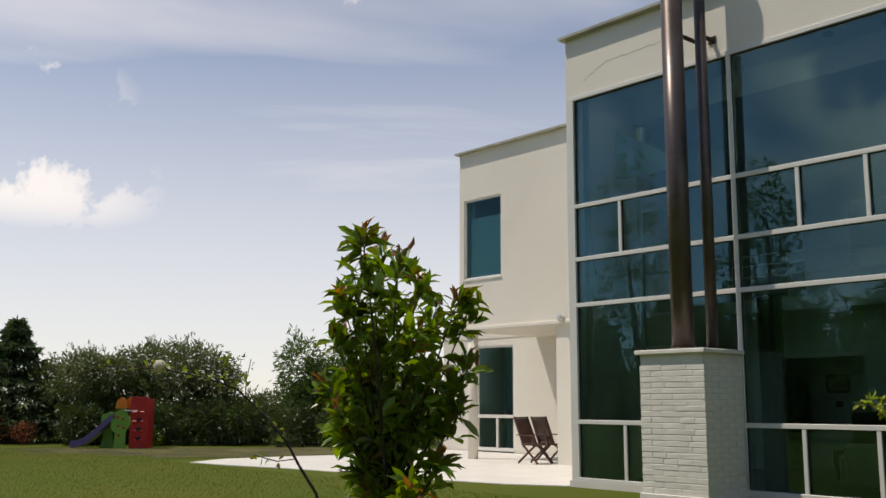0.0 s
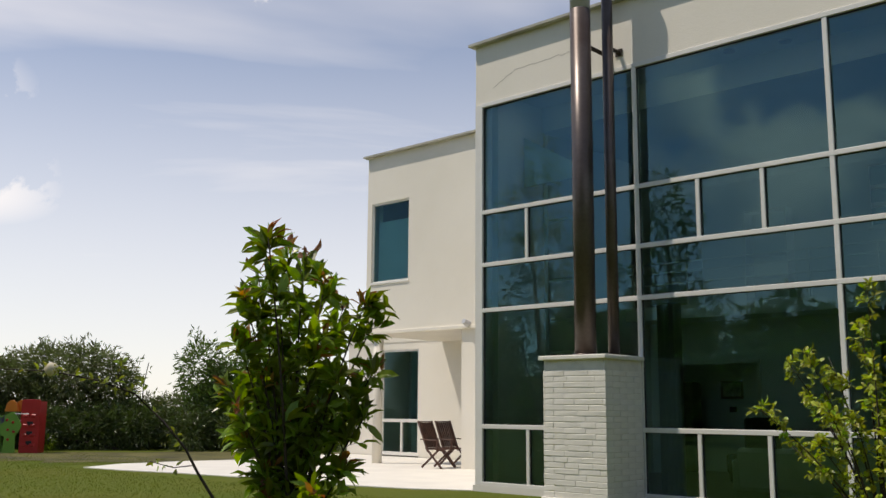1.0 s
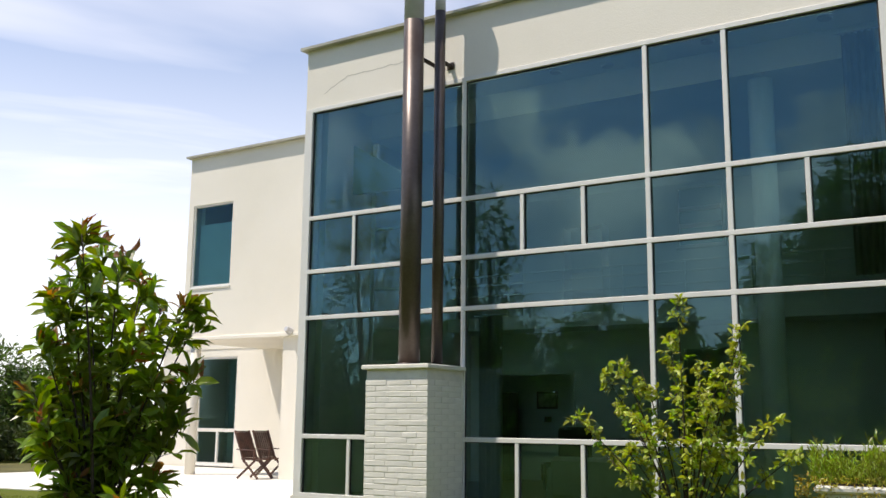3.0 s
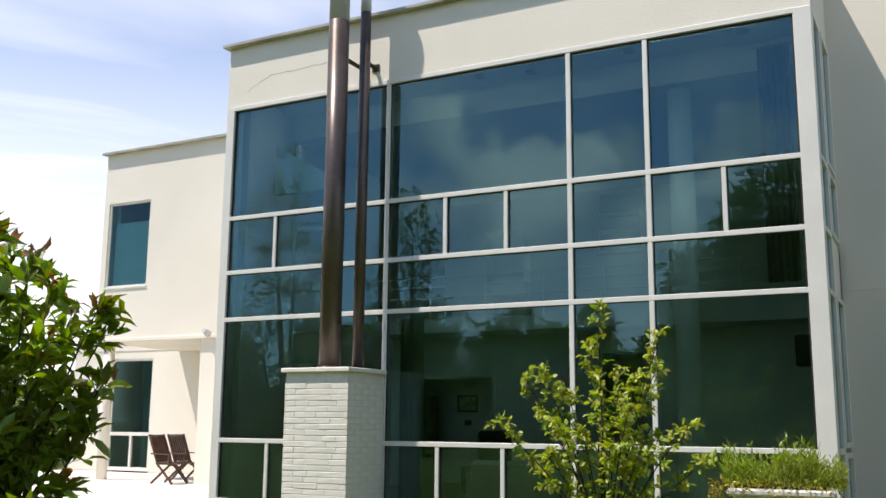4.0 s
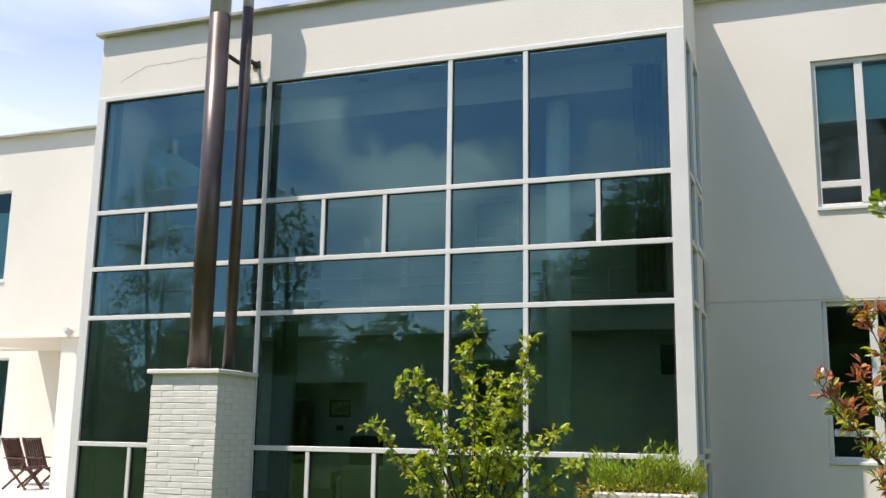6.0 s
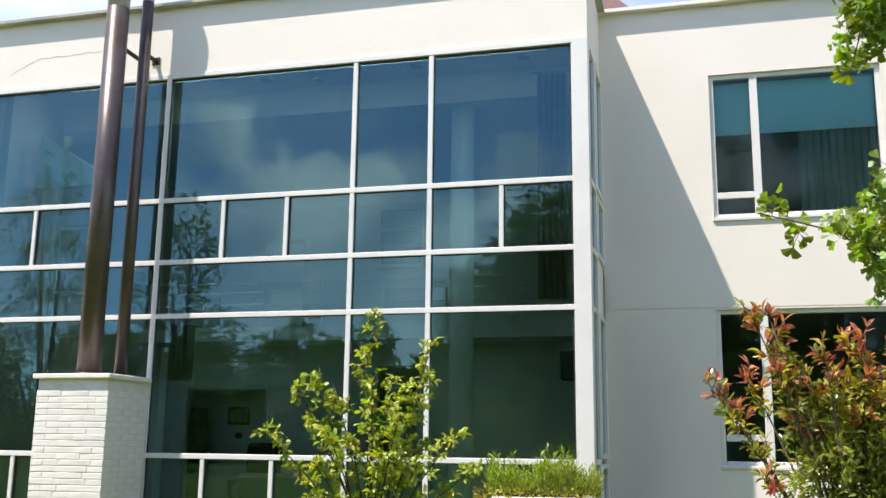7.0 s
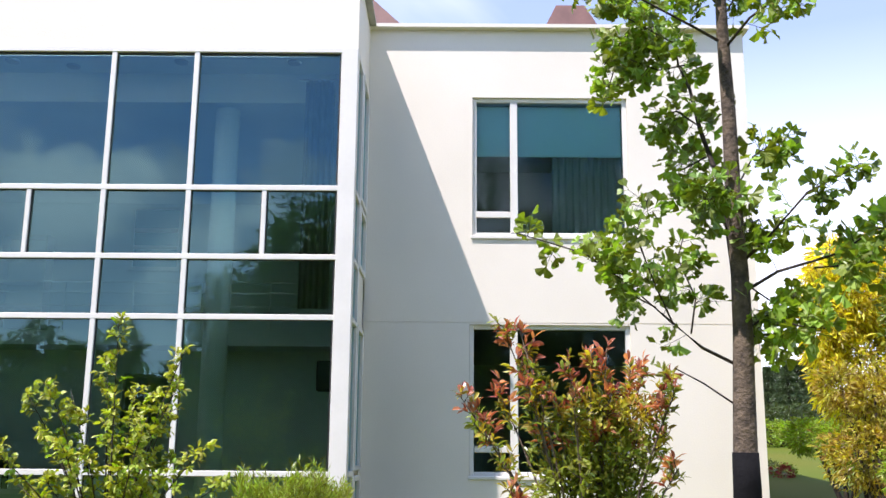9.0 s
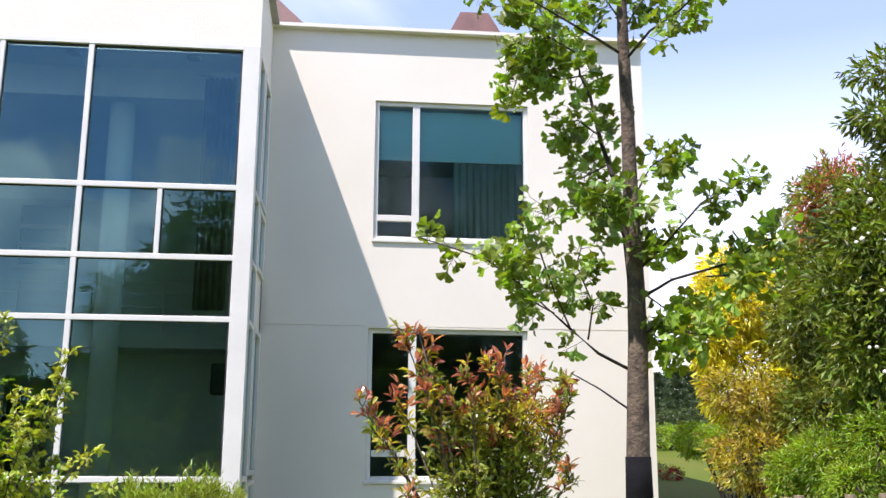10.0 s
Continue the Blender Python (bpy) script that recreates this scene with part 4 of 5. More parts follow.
limb_rows = [
    [(.0, 1.79), (-.18, 1.89), (-.32, 2.02), (-.55, 2.24), (-.76, 2.41), (-.94, 2.48), (-1.16, 2.56)],
    [(0, 2.19), (-.04, 2.71), (-.14, 3.07), (-.19, 3.35), (-.25, 3.53), (-.27, 3.75)],
    [(-.32, 2.02), (-.39, 2.2), (-.46, 2.42), (-.38, 2.56)],
    [(-.55, 2.24), (-.62, 2.42), (-.69, 2.53)],
    [(-.23, 1.96), (-.2, 2.14), (-.28, 2.35), (-.25, 2.45)],
    [(.03, 2.31), (.16, 2.42), (.36, 2.63), (.51, 2.69), (.6, 2.73)],
    [(.03, 2.16), (.2, 2.25), (.49, 2.32), (.63, 2.41), (.74, 2.42)],
    [(.37, 2.27), (.54, 2.25), (.69, 2.25)],
    [(.02, 1.96), (.14, 2.04), (.28, 1.98), (.4, 1.96)],
    [(.01, 1.93), (.16, 1.96), (.22, 1.92)],
    [(.01, 2.67), (.12, 2.88), (.19, 2.94), (.27, 2.88)],
    [(.02, 2.49), (.13, 2.55), (.2, 2.38)],
    [(0, 3.46), (.14, 3.58), (.3, 3.64), (.42, 3.72), (.51, 3.78)],
    [(0, 3.5), (-.13, 3.56), (-.31, 3.65), (-.53, 3.77), (-.94, 3.9)],
    [(-.19, 3.54), (-.44, 3.58), (-.61, 3.51), (-.68, 3.4)],
    [(-.14, 3.05), (-.26, 3.19), (-.33, 3.22)]]
limb_rows += [
    [(-.1, 2.89), (-.21, 2.92), (-.29, 2.97)],
    [(-.04, 2.71), (-.15, 2.77), (-.2, 2.73)],
    [(-.03, 2.49), (-.1, 2.62), (-.13, 2.59)],
    [(-.31, 3.65), (-.43, 3.8), (-.49, 4.01)],
    [(0, 3.63), (.09, 3.82), (.22, 4.01)],
    [(0, 3.69), (-.12, 3.91), (-.3, 4.13)],
    [(-.25, 3.53), (-.4, 3.6), (-.62, 3.72)], [(-.31, 3.65), (-.5, 3.62), (-.63, 3.45)], [(-.2, 3.4), (-.34, 3.38), (-.5, 3.46)], [(.05, 2.2), (.2, 2.1), (.36, 2.14)], [(-.4, 2.1), (-.5, 2.16), (-.62, 2.3)]]
rng = np.random.default_rng(21)
limbs = []
for row in limb_rows:
    w = rng.normal() * 0.25
    limbs.append(np.array([gp(u, z, w * i / (len(row) - 1)) for i, (u, z) in enumerate(row)]))
PER = 15
lines, at, way = twiggy(limbs, rng, PER, 0.18, 6, 0.12, 0.8, 0.1)
for i, limb in enumerate(limbs):
    thick = 0.018 if i == 1 else 0.009 if i in (0, 5, 6, 12, 13) else 0.005
    part("branch", wood([limb], lines[i * PER:(i + 1) * PER], thick, 0.003, 0.002, 6), DARKBARK, gk)
bm = bmesh.new()
tube(bm, [gp(-.0, 1.58), gp(-.18, 1.71), gp(-.32, 1.79)], 0.006, 0.003, 5)
part("branch", bm, DARKBARK, gk, "bare dead twig")
part("crown", leaves(FAN, at, way, 0.085, 0.85, rng, 0.25, 0.4), L_GINKGO, gk)

# arching cane with one pale bloom
cane = thing("rose_cane", "thin arching cane with sparse buds and one pale bloom", "plant", (-0.867, 5.0, 0))


def cp(u, z):
    return np.array((0.555 * u, 0.832 * u, z))


main = np.array([cp(0.15, -0.09), cp(0.1, .7), cp(.06, .95), cp(-.03, 1.09), cp(-.09, 1.2), cp(-.2, 1.33), cp(-.34, 1.46), cp(-.51, 1.52), cp(-.72, 1.56), cp(-1.0, 1.57)])
limbs = [main, np.array([cp(-.3, 1.42), cp(-.3, 1.5), cp(-.28, 1.61)]), np.array([cp(-.4, 1.48), cp(-.42, 1.54), cp(-.4, 1.61)]), np.array([cp(-.05, 1.12), cp(-.14, 1.11), cp(-.25, 1.14)])]
bm = bmesh.new()
for q in limbs:
    tube(bm, q, 0.010 if q is main else 0.003, 0.002, 5)
part("cane", bm, DARKBARK, cane)
rng = np.random.default_rng(8)
_, at, way = twiggy(limbs[1:], rng, 7, 0.03, 2, 0.1)
_, at2, way2 = twiggy(limbs[:1], rng, 34, 0.03, 2, 0.45)
part("leaves", leaves(OVATE, np.vstack((at, at2)), np.vstack((way, way2)), 0.036, 0.5, rng, 0.1, 0.5), L_OLIVE, cane)
bm = bmesh.new()
bmesh.ops.create_icosphere(bm, subdivisions=3, radius=0.031)
for v in bm.verts:
    v.co *= 1 + 0.16 * noise.noise(v.co * 70)
    v.co += Vector(cp(-.72, 1.57))
for f in bm.faces:
    f.smooth = True
part("bloom", bm, PETAL, cane, "pale cream round bloom")

# planter by the glass corner
pl = thing("planter", "pale square planter with moulded rim on a pedestal", "planter", (1.52, 12.6, 0), 8)
part("pedestal", boxes((-0.40, 0.40, -0.28, 0.28, -0.1, 0.42), bevel=0.015), PLANTER, pl)
tub = part("body", boxes((-0.44, 0.44, -0.31, 0.31, 0.42, 0.74), bevel=0.015), PLANTER, pl)
part("rim", boxes((-0.49, 0.49, -0.36, 0.36, 0.74, 0.81), bevel=0.02), PLANTER, tub, "moulded rim")
part("soil", boxes((-0.42, 0.42, -0.29, 0.29, 0.80, 0.83)), DARKBARK, tub, "dark soil")
rng = np.random.default_rng(31)
sed = thing("planter_grass", "tufted green and amber planting spilling over the planter", "plant", (1.52, 12.6, 0.82), 8)
n = 5200
at = np.column_stack((rng.uniform(-.52, .58, n), rng.uniform(-.33, .33, n), rng.uniform(-0.02, .22, n)))
at[:, 2] *= (1 - 0.6 * np.abs(at[:, 0]) ** 2) * (1 + 0.35 * np.sin(at[:, 0] * 9) + 0.25 * np.sin(at[:, 0] * 23 + 1) + rng.random(n) ** 6)
way = np.column_stack((rng.normal(size=n) * .5 + at[:, 0] * .6, rng.normal(size=n) * .5 + at[:, 1], rng.uniform(.5, 1.4, n)))
part("foliage", leaves(CLUMP, at, way, 0.085, 0.16, rng, 0, 0.3), L_SEDUM, sed)
n = 900
at = np.column_stack((rng.uniform(-.66, .56, n), rng.uniform(-.42, -.2, n), rng.uniform(-.16, .08, n)))
part("trailing_leaves", leaves(CLUMP, at, rng.normal(size=(n, 3)), 0.045, 0.55, rng, 0.3, 0.5), L_ORANGE, sed)


# ---- distance beyond the lawn ----
def far(px, dist, z=LAWN_Z):
    """A place by its bearing across the opening view."""
    a, dist = (px - 784) / 1734, dist * 0.96
    return (3.25 + dist * (-0.747 + 0.664 * a), 2.25 + dist * (0.664 + 0.747 * a), z)


def spread(x0, x1, n, z, rad, zrad, seed, base, dist):
    g = np.random.default_rng(seed)
    out = []
    for i in range(n):
        p = far(x0 + (x1 - x0) * (i + 0.5) / n + g.normal() * 8, dist + g.normal() * 0.8)
        out.append((p[0] - base[0], p[1] - base[1], 0.95 * z * g.uniform(0.75, 1.12), rad * g.uniform(0.7, 1.2), rad * g.uniform(0.7, 1.2), 0.95 * zrad * g.uniform(0.8, 1.2)))
    return out


b = far(240, 38)
broad_tree("willow_tree", b, 4, spread(90, 395, 9, 2.7, 1.25, 1.4, 41, b, 38) + spread(90, 400, 8, 1.4, 1.3, 1.3, 48, b, 38.4), 26000, 0.25, L_WILLOW, "broad grey-green tree beyond the lawn", seed=41, trunk=0.06, width=0.3)
b = far(580, 38)
broad_tree("willow_tree", b, 4, spread(510, 720, 6, 2.6, 1.2, 1.4, 42, b, 38) + spread(505, 730, 5, 1.4, 1.3, 1.3, 49, b, 38.4), 17000, 0.25, L_BACK, "dark rounded tree beyond the patio", seed=42, trunk=0.06, width=0.35)
b = far(445, 39)
broad_tree("garden_shrub", b, 2, spread(395, 500, 4, 1.35, 0.8, 0.85, 43, b, 39), 4500, 0.18, L_WILLOW, "low grey-green shrub beyond the lawn", "shrub", seed=43, trunk=0.05, width=0.35)
b = far(420, 36)
broad_tree("hedge", b, 1.5, spread(120, 760, 34, 0.8, 0.85, 0.95, 44, b, 36.3), 34000, 0.19, L_HEDGE, "dense dark green hedge along the lawn", "hedge", seed=44, trunk=0.04, width=0.4, kind="stuff")
b = far(30, 37)
broad_tree("garden_shrub", b, 1, spread(-90, 75, 5, 0.5, 0.7, 0.55, 45, b, 37), 3500, 0.14, L_RED, "low russet shrub beside the hedge", "shrub", seed=45, trunk=0.03, width=0.4)
b = far(60, 38)
broad_tree("hedge", b, 1, spread(-120, 160, 9, 0.6, 0.8, 0.7, 46, b, 38.5), 5000, 0.16, L_HEDGE, "low dark hedge at the lawn's end", "hedge", seed=46, trunk=0.03, width=0.4, kind="stuff")
b = far(275, 35.4)
broad_tree("garden_shrub", b, .5, [(0, 0, 0.25, 0.35, 0.35, 0.3)], 500, 0.16, L_FERN, "small bright green plant by the slide", "shrub", seed=47, trunk=0.02, width=0.3)


def conifer(name, loc, height, radius, seed, n=2600, label="dark green conifer in the distance", group=""):
    rng = np.random.default_rng(seed)
    t = thing(name, label, "tree", loc, 0, group)
    bm = bmesh.new()
    tube(bm, [(0, 0, -0.2), (0, 0, height * 0.5), (0, 0, height)], radius * 0.09, 0.01, 7)
    part("trunk", bm, DARKBARK, t)
    f = rng.random(n) ** 0.8
    tier = 0.72 + 0.28 * np.cos(f * 40 + rng.normal() * 3)
    a = rng.uniform(0, 2 * math.pi, n)
    r = radius * (1 - f) * tier * rng.uniform(0.45, 1.05, n) * (1 + 0.25 * np.sin(a * 3 + f * 9))
    at = np.column_stack((np.cos(a) * r, np.sin(a) * r, height * (0.06 + 0.94 * f)))
    way = np.column_stack((np.cos(a), np.sin(a), rng.normal(size=n) * .3 - .05)) + rng.normal(size=(n, 3)) * .3
    part("crown", leaves(CLUMP, at, way, height * 0.075, 0.3, rng, 0.1, 0.5), L_CONIFER, t)


conifer("conifer_tree", far(22, 38), 4.5, 3.2, 51, 8000)
conifer("conifer_tree", far(-60, 39), 5.0, 2.6, 52, 8000)
bm = bmesh.new()
g = np.random.default_rng(6)
ring = []
for i in range(40):
    a = i * 2 * math.pi / 40
    k = 1 + 0.16 * g.normal()
    c = far(480, 31.5)
    u, w = 7.5 * math.cos(a) * k, 3.0 * math.sin(a) * k
    ring.append(bm.verts.new((c[0] + R0[0] * u - R0[1] * w, c[1] + R0[1] * u + R0[0] * w, LAWN_Z + 0.008)))
bm.faces.new(ring)
solid("ground_dry_patch", bm, DRY, "dry brownish grass beyond the patio", "grass")

# ---- plastic play set ----
c = far(213, 33.6)
ps = thing("play_set", "plastic play set with purple slide and red tower", "play set", c, 48)


def panel(name, outline, y0, y1, m, label=""):
    bm = bmesh.new()
    a = [bm.verts.new((x, y0, z)) for x, z in outline]
    b2 = [bm.verts.new((x, y1, z)) for x, z in outline]
    bm.faces.new(a)
    bm.faces.new(b2[::-1])
    for i in range(len(a)):
        j = (i + 1) % len(a)
        bm.faces.new((a[i], a[j], b2[j], b2[i]))
    soften(bm, 0.015, 2)
    return part(name, bm, m, ps, label)


def lobes(cx, cz, r, trunk, foot):
    pts = [(cx - trunk, foot), (cx + trunk, foot)]
    for i in range(19):
        a = -1.1 + i * (math.pi + 2.2) / 18
        k = r * (1 + 0.12 * math.cos(a * 5))
        pts.append((cx + k * math.cos(a), cz + k * 1.25 * math.sin(a)))
    return pts


panel("tree_panel", lobes(0.15, 0.85, 0.32, 0.2, 0.0), -0.30, -0.24, P_GREEN, "green tree-shaped panel")
panel("tree_panel", lobes(-0.42, 0.85, 0.24, 0.24, 0.0), 0.2, 0.26, P_GREEN, "green tree-shaped panel")
tower = panel("tower", [(0.46, 0), (1.03, 0), (1.03, 1.62), (0.98, 1.66), (0.52, 1.66), (0.46, 1.6)], -0.28, -0.18, P_RED, "red tower panel with holds")
panel("tower", [(0.95, 0), (1.03, 0), (1.03, 1.6), (0.95, 1.6)], -0.18, 0.4, P_RED)
for z in (0.25, 0.55, 0.85, 1.15):
    for x in (0.62, 0.85):
        part("hold", boxes((x - .08, x + .08, -.33, -.27, z - .05, z + .05), bevel=0.02), P_RED, tower)
for cx in (0.1, 0.34):
    panel("arch", [(cx + 0.2 * math.cos(a * math.pi / 12), 1.28 + 0.36 * math.sin(a * math.pi / 12)) for a in range(13)], -0.1 if cx < 0.2 else 0.06, 0.0 if cx < 0.2 else 0.16, P_ORANGE, "orange arched canopy")
bm = bmesh.new()
line = [(-0.02, 1.02), (-0.2, 0.9), (-0.5, 0.62), (-0.85, 0.3), (-1.15, 0.12), (-1.45, 0.08)]
prev = None
for x, z in line:
    sec = [bm.verts.new((x, y, z + dz)) for y, dz in ((-.30, .16), (-.24, .16), (-.22, .0), (.14, 0), (.16, .16), (.22, .16), (.22, -.06), (-.30, -.06))]
    if prev:
        for i in range(8):
            j = (i + 1) % 8
            bm.faces.new((prev[i], prev[j], sec[j], sec[i]))
    else:
        bm.faces.new(sec)
    prev = sec
bm.faces.new(prev[::-1])
part("slide", bm, P_PURPLE, ps, "purple plastic slide")
for x, z in ((0.06, 1.02), (0.24, 0.95), (0.1, 0.72), (0.28, 0.66), (0.12, 0.42)):
    bm = bmesh.new()
    bmesh.ops.create_cone(bm, cap_ends=True, segments=14, radius1=0.045, radius2=0.035, depth=0.03, matrix=pose(x, -0.31, z, 90))
    part("fruit", bm, P_RED, ps, "round red fruit relief")
# black plates on the uncut panel stand for the shade inside its openings
for z in (0.32, 0.62, 0.92):
    part("hole_shade", boxes((0.66, 0.84, -0.292, -0.278, z - 0.06, z + 0.06), bevel=0.006), BLACK, tower, "black plate standing for the shade in a climbing hole")
part("crossbar", boxes((0.3, 0.72, -0.36, -0.33, 1.2, 1.23), bevel=0.006), STEEL, ps, "pale crossbar")
part("deck", boxes((0.0, 0.95, -0.2, 0.4, 0.92, 1.0), bevel=0.015), P_PURPLE, ps)


# ---- border planting beyond the wing ----
def right(px, dist, z=None):
    """A place by its bearing across the closing view."""
    a = math.atan((px - 784) / 1750) + radians(5.67)
    x, y = 3.09 + dist * 0.96 * math.sin(a), 2.67 + dist * 0.96 * math.cos(a)
    return (x, y, rise(x, y) if z is None else z)


def border(name, label, px, dist, blobs, n, size, leaf, seed, category="shrub", width=0.45, trunk=0.05, kind="", droop=0.2):
    c = right(px, dist)
    rows = [(u, w, z - c[2], ru, ru, rz) for u, w, z, ru, rz in blobs]
    return broad_tree(name, c, 3, rows, n, size, leaf, label, category, seed, trunk, width, kind, droop)


border("evergreen_tree", "tall dark evergreen with clusters of pale bloom", 1655, 13.2, [(0, 0, 2.2, 1.05, 1.3), (.1, 0, 3.9, 1.15, 1.2), (.5, .2, 5.2, .9, 1.1), (1.0, 0, 6.4, .8, .9), (-.35, -.2, 3.2, .8, .8), (-.35, .1, 4.4, .6, .5), (-.1, 0, 6.15, .6, .22), (-.2, 0, 5.5, .6, .25), (1.3, .5, 4.0, 1.3, 2.6), (-.6, 0, 3.9, .7, .7), (-.75, -.1, 2.6, .7, .8), (-1.0, 0, 3.3, .5, .6)], 27000, 0.15, L_DARK, 61, "tree", 0.42, 0.09)
t = bpy.data.objects["evergreen_tree"]
rng = np.random.default_rng(62)
bm = bmesh.new()
bmesh.ops.create_icosphere(bm, subdivisions=2, radius=0.04)
for v in bm.verts:
    v.co *= 1 + 0.3 * noise.noise(v.co * 60)
bloom = mesh_of("bloom", bm, BLOOM)
for i in range(26):
    ob = part("bloom", bloom, None, t)
    ob.matrix_basis = Matrix.Translation((rng.uniform(-1.2, -.3), rng.uniform(-.9, -.55), rng.choice((3.3, 2.6, 3.9)) - 0.3 + rng.normal() * .35)) @ Matrix.Scale(rng.uniform(.35, .8), 4)
border("red_tip_shrub", "tall shrub with crimson young growth at its top", 1500, 14.6, [(0, 0, 4.9, .55, .55), (.3, .1, 5.2, .5, .5), (-.25, 0, 4.5, .4, .4)], 2300, 0.10, L_RED, 63)
border("amber_shrub", "tall amber and olive leaved shrub in the border", 1490, 14.5, [(.1, .1, 4.9, .6, .6), (0, 0, 3.9, .75, .8), (.3, .2, 3.0, .8, .9), (-.3, .1, 3.2, .6, .8), (0, 0, 2.0, .9, .9)], 17000, 0.115, L_OLIVE, 64)
border("golden_bamboo", "golden yellow bamboo clump with feathery leaves", 1330, 15.6, [(0, 0, 3.7, .75, .85), (-.45, 0, 3.3, .5, .9), (.45, .1, 4.0, .6, .8), (.1, .2, 2.6, .9, .9), (-.3, .1, 4.1, .3, .5), (.9, 0, 3.2, .6, .9)], 19000, 0.16, L_BAMBOO, 65, "bamboo", 0.2, 0.02, droop=0.35)
border("amber_shrub", "amber leaved shrub at the foot of the bamboo", 1350, 14.6, [(0, 0, 2.2, .5, .45), (-.4, .2, 2.3, .35, .4), (.5, 0, 2.0, .5, .45), (-.1, 0, 1.4, .75, .6), (.95, 0, 2.9, .4, .7), (.7, 0, 1.5, .6, .6)], 9000, 0.1, L_ORANGE, 66)
border("green_shrub", "bright green feathery shrub along the border", 1290, 17.5, [(0, 0, 1.65, .5, .5), (-.35, .6, 1.7, .4, .4), (.4, -.3, 1.6, .55, .6)], 6500, 0.085, L_FERN, 67, width=0.35)
border("green_shrub", "bright green feathery shrub along the border", 1455, 13.0, [(0, 0, 1.35, .45, .5), (.5, -.1, 1.75, .4, .5), (-.3, .3, 1.2, .3, .4)], 6500, 0.085, L_FERN, 68, width=0.35)
border("green_shrub", "bright green feathery shrub by the timber posts", 1555, 12.2, [(0, 0, 1.6, .4, .45), (.5, 0, 1.9, .4, .5), (-.3, 0, 1.1, .4, .35), (1.1, 0, 1.4, .5, .6)], 6500, 0.08, L_FERN, 69, width=0.35)
border("dark_shrub", "dark shrub shading the back of the border", 1480, 15.8, [(0, 0, 1.6, 1.1, 1.0), (1.2, 0, 1.8, 1.2, 1.2), (2.5, 0, 2.5, 1.5, 2), (1.2, .5, 3.4, 1.2, 1.2), (0, .2, 3.2, .9, 1.2), (.3, .3, 4.4, .7, .7)], 19000, 0.14, L_DARK, 70)
for i, px in enumerate((1388, 1410, 1500, 1560)):
    p = right(px, 11.6 + 0.1 * (i % 2))
    t = thing("timber_post", "short weathered timber edging post", "post", p, 0, "edging posts")
    bm = bmesh.new()
    bmesh.ops.create_cone(bm, cap_ends=True, segments=12, radius1=0.06, radius2=0.055, depth=1.0, matrix=pose(0, 0, 0.36))
    part("stake", bm, WOODPOST, t)
for i in range(9):
    p = right(1120 + i * 17, 47 + (i * 7) % 5)
    conifer("conifer_tree", p, 2.6 + (i * 1.7) % 1.6, 1.25, 71 + i, 3200, "dark conifer in the far shelter belt", "far conifers")
p = right(1180, 37)
border("green_shrub", "low green shrubs at the top of the bank", 1185, 36, [(u, 0, p[2] + .35, .9, .6) for u in (-1.4, -.5, .5, 1.4, 2.2)], 3800, 0.16, L_FERN, 81)
border("dark_shrub", "dark hedge at the top of the bank", 1185, 40, [(u, 0, p[2] + .9, 1.1, .9) for u in (-2.4, -1, .4, 1.6, 2.8)], 3800, 0.2, L_HEDGE, 82)
c = right(1180, 24)
bed = thing("flower_bed", "low bed of red flowers and grey mounds on the bank", "flower bed", c)
rng = np.random.default_rng(83)
for k, (u, w, m, r) in enumerate(((-.45, 0, FLOWER, .32), (.1, -.2, L_OLIVE, .28), (.05, .5, L_WILLOW, .25), (-.2, .9, L_OLIVE, .3), (-.1, -.7, FLOWER, .2))):
    at, way = crown_points([(u, w, .08 + 0.066 * w, r, r, .22)], 420, rng)
    part("plant", leaves(CLUMP, at, way, 0.07, 0.5, rng, 0, 0.5), m, bed)

# ---- trees across the garden, behind the viewer ----
for i in range(17):
    g = np.random.default_rng(100 + i)
    x, y = -66 + i * 7.6 + g.normal() * 1.5, -30 + g.normal() * 3
    h = g.uniform(7.5, 11)
    broad_tree("garden_tree", (x, y, LAWN_Z), h, [(g.normal() * 1.2, g.normal() * 1.2, h * k, h * .36 * q, h * .36 * q, h * .24) for k, q in ((.14, 1.35), (.3, 1.3), (.48, 1.15), (.66, .85), (.82, .5))], 9000, 0.62, L_BACK, "broad green tree at the garden's edge", seed=100 + i, trunk=0.2, group="garden trees")
for i in range(17):
    g = np.random.default_rng(150 + i)
    x, y = -70 + i * 8.2 + g.normal() * 1.5, -40 + g.normal() * 2
    h = g.uniform(10, 13)
    broad_tree("garden_tree", (x, y, LAWN_Z), h, [(g.normal() * 1.2, g.normal() * 1.2, h * k, h * .36 * q, h * .36 * q, h * .24) for k, q in ((.14, 1.35), (.3, 1.3), (.48, 1.2), (.66, .95), (.82, .5))], 7000, 0.75, L_BACK, "tall broad tree at the garden's far edge", seed=150 + i, trunk=0.2, group="garden trees")
broad_tree("garden_tree", (-0.8, -14, 0), 14, [(0, 0, 8.2, 5.6, 4.2, 4.2), (-3.0, 0, 6.2, 4.2, 3.6, 3.6), (-1.6, .5, 10.6, 3.4, 3, 3.0), (1.6, 0, 11.4, 4.0, 3, 2.9), (-4.2, 0, 4.0, 4.2, 3.6, 3.2), (2.4, 0, 6.0, 4.6, 4, 4.0), (0, 0, 3.4, 5.6, 4, 3.2), (-5.0, 0, 7.2, 3.2, 3, 3.0), (-2.6, 0, 9.4, 3.4, 3, 2.8)], 46000, 0.34, L_BACK, "broad rounded tree across the lawn", seed=96, trunk=0.25, group="garden trees")
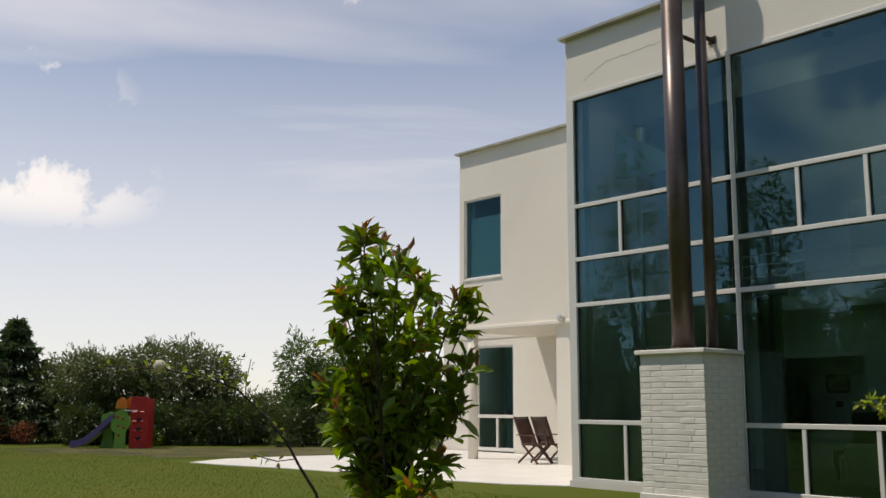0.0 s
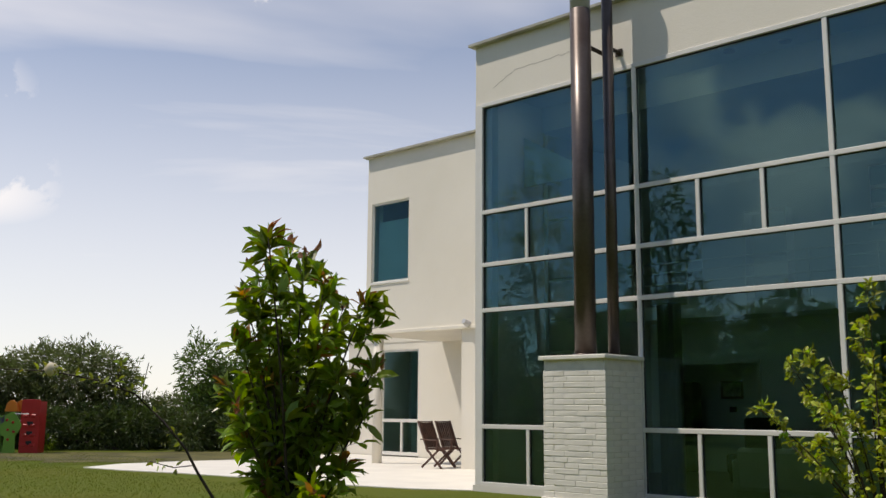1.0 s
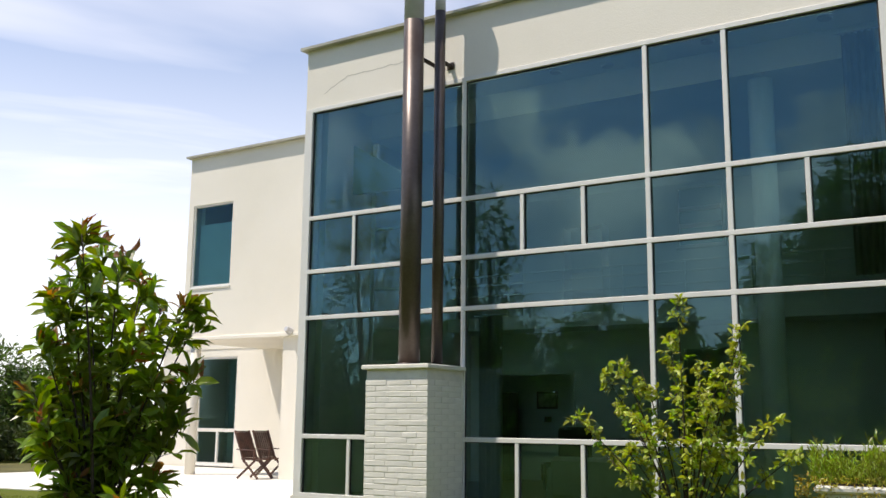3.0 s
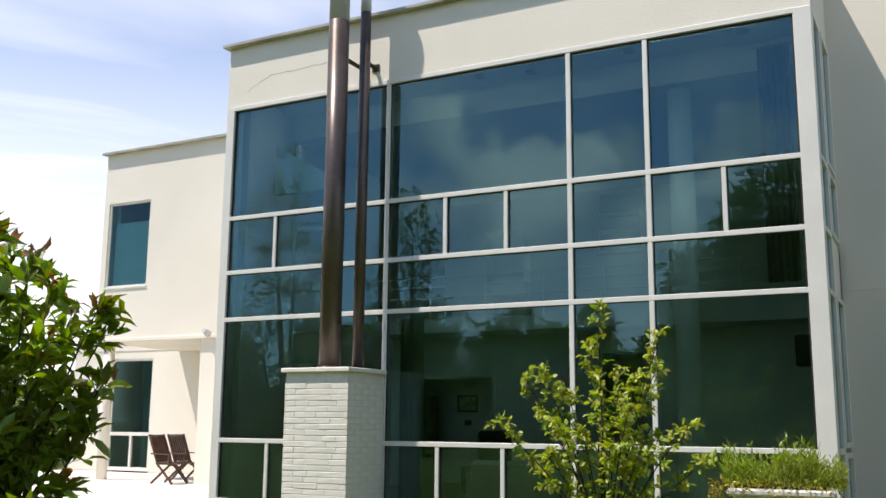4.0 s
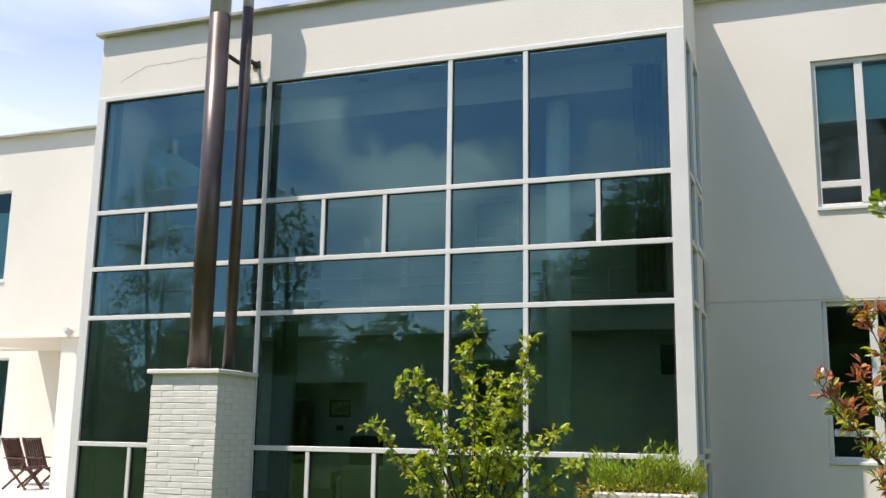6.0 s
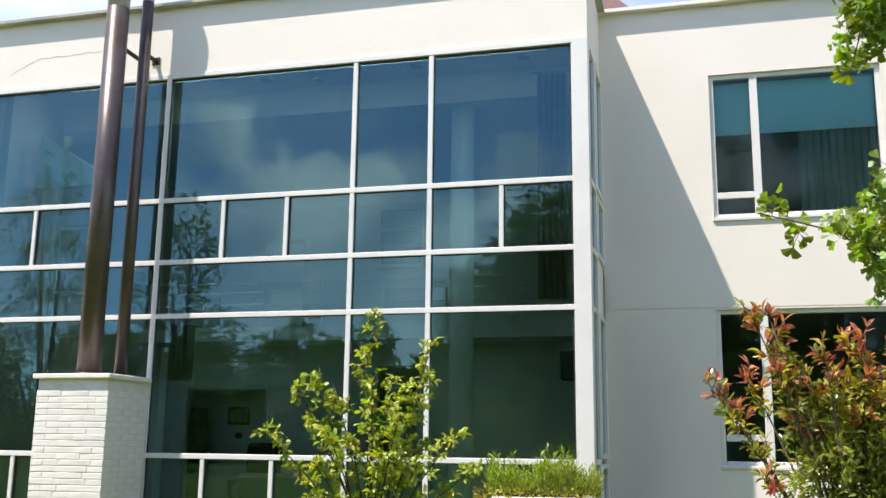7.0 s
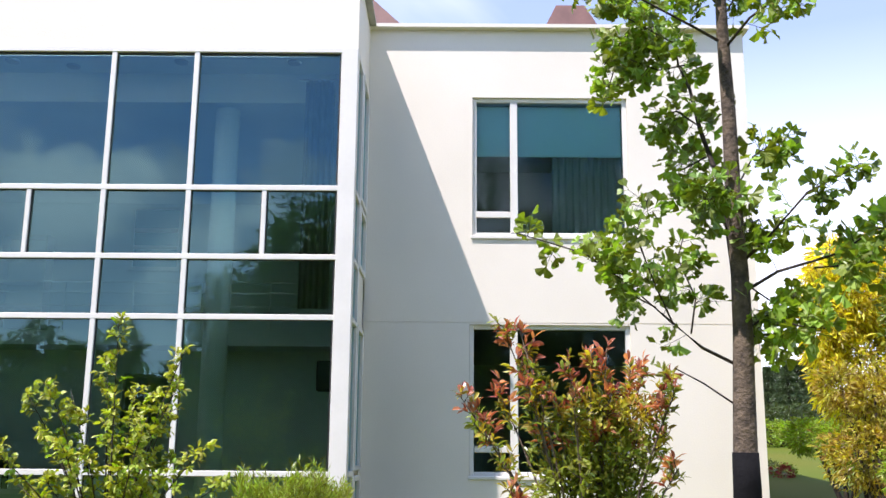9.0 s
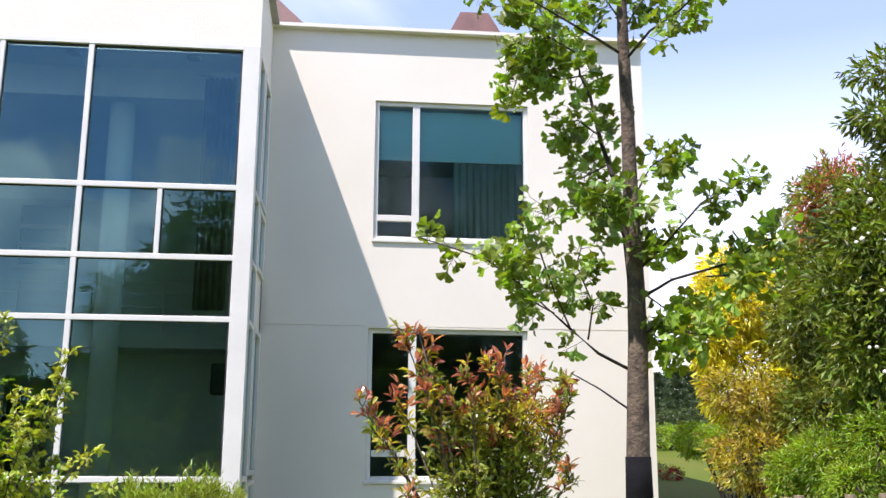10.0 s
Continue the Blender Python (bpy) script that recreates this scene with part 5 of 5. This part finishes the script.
for x, y, h, s, n in ((-21, -13, 13.5, .62, 4200), (-30, -15, 17, .6, 4600), (3.5, -15, 17, 1, 13000), (10, -15, 19, 1, 13000), (17, -14, 15, 1, 9000)):
    g = np.random.default_rng(int(200 + h * 10))
    broad_tree("garden_tree", (x, y, 0), h, [(g.normal() * 1.1 * s, g.normal() * 1.1 * s, h * k, h * .23 * q * s, h * .23 * q * s, h * .17) for k, q in ((.12, 1.1), (.3, 1.3), (.45, 1.35), (.6, 1.25), (.75, 1.0), (.88, .6))], n, 0.32, L_BACK, "tall leafy tree across the lawn", seed=int(h * 7), trunk=0.2, group="garden trees")

# ---- bricks of the chimney base ----
brick_rng = random.Random(4)
COURSE = 0.0885


def brick_mesh(ln, dp, ht):
    bm = bmesh.new()
    box(bm, 0, ln, 0, dp, 0, ht)
    for v in bm.verts:
        v.co += Vector((brick_rng.uniform(-.004, .004), brick_rng.uniform(-.003, .003), brick_rng.uniform(-.003, .003)))
    soften(bm, 0.006)
    return mesh_of("brick", bm, BRICK)


made = {}


def brick(x, y, z, ln, turn):
    key = (round(ln, 2), brick_rng.randrange(3))
    if key not in made:
        made[key] = brick_mesh(key[0], 0.05, COURSE - 0.007)
    ob = part("brick", made[key], None, ch)
    ob.matrix_basis = pose(x, y, z, brick_rng.uniform(-.2, .2), brick_rng.uniform(-.15, .15), turn)


for k in range(24):
    z = 0.055 + k * COURSE
    if z + COURSE > CZ - 0.13:
        break
    x = CX0
    ln = 0.40 if k % 2 else 0.20
    while x < CX1 - 0.01:
        ln = min(ln, CX1 - x)
        brick(x + 0.004, CY0 + 0.010 + brick_rng.uniform(-.003, .003), z, ln - 0.004, 0)
        x += ln
        ln = brick_rng.choice((0.46, 0.40, 0.26, 0.52))
    y = CY0 + 0.05
    ln = 0.18 if k % 2 else 0.38
    while y < CY1 - 0.01:
        ln = min(ln, CY1 - y)
        brick(CX1 - 0.012 + brick_rng.uniform(-.003, .003), y + 0.004, z, ln - 0.010, 90)
        y += ln
        ln = 0.40

# ---- blades of the near lawn ----
rng = np.random.default_rng(90)
n = 70000
at = np.column_stack((rng.uniform(-30, -2, n), rng.uniform(5.5, 17.5, n), np.full(n, LAWN_Z)))
at = at[~((at[:, 1] > 13.8) & (at[:, 0] > -20.3))]
at = at[(at[:, 1] - 1.87) < -1.45 * (at[:, 0] - 3.64)]
way = np.column_stack((rng.normal(size=len(at)) * .5, rng.normal(size=len(at)) * .5, np.ones(len(at))))
solid("grass", leaves((np.array([(0, -.5, 0), (0, .5, 0), (1, 0, 0)]), [(0, 1, 2)]), at, way, 0.034, 0.3, rng, 0, 0.2), leafmat("grass_blade", (0.086, 0.118, 0.008), (0.108, 0.118, 0.011), vary=0.14, tl=0.5, rough=0.7), "short mown grass blades", "grass", "stuff")
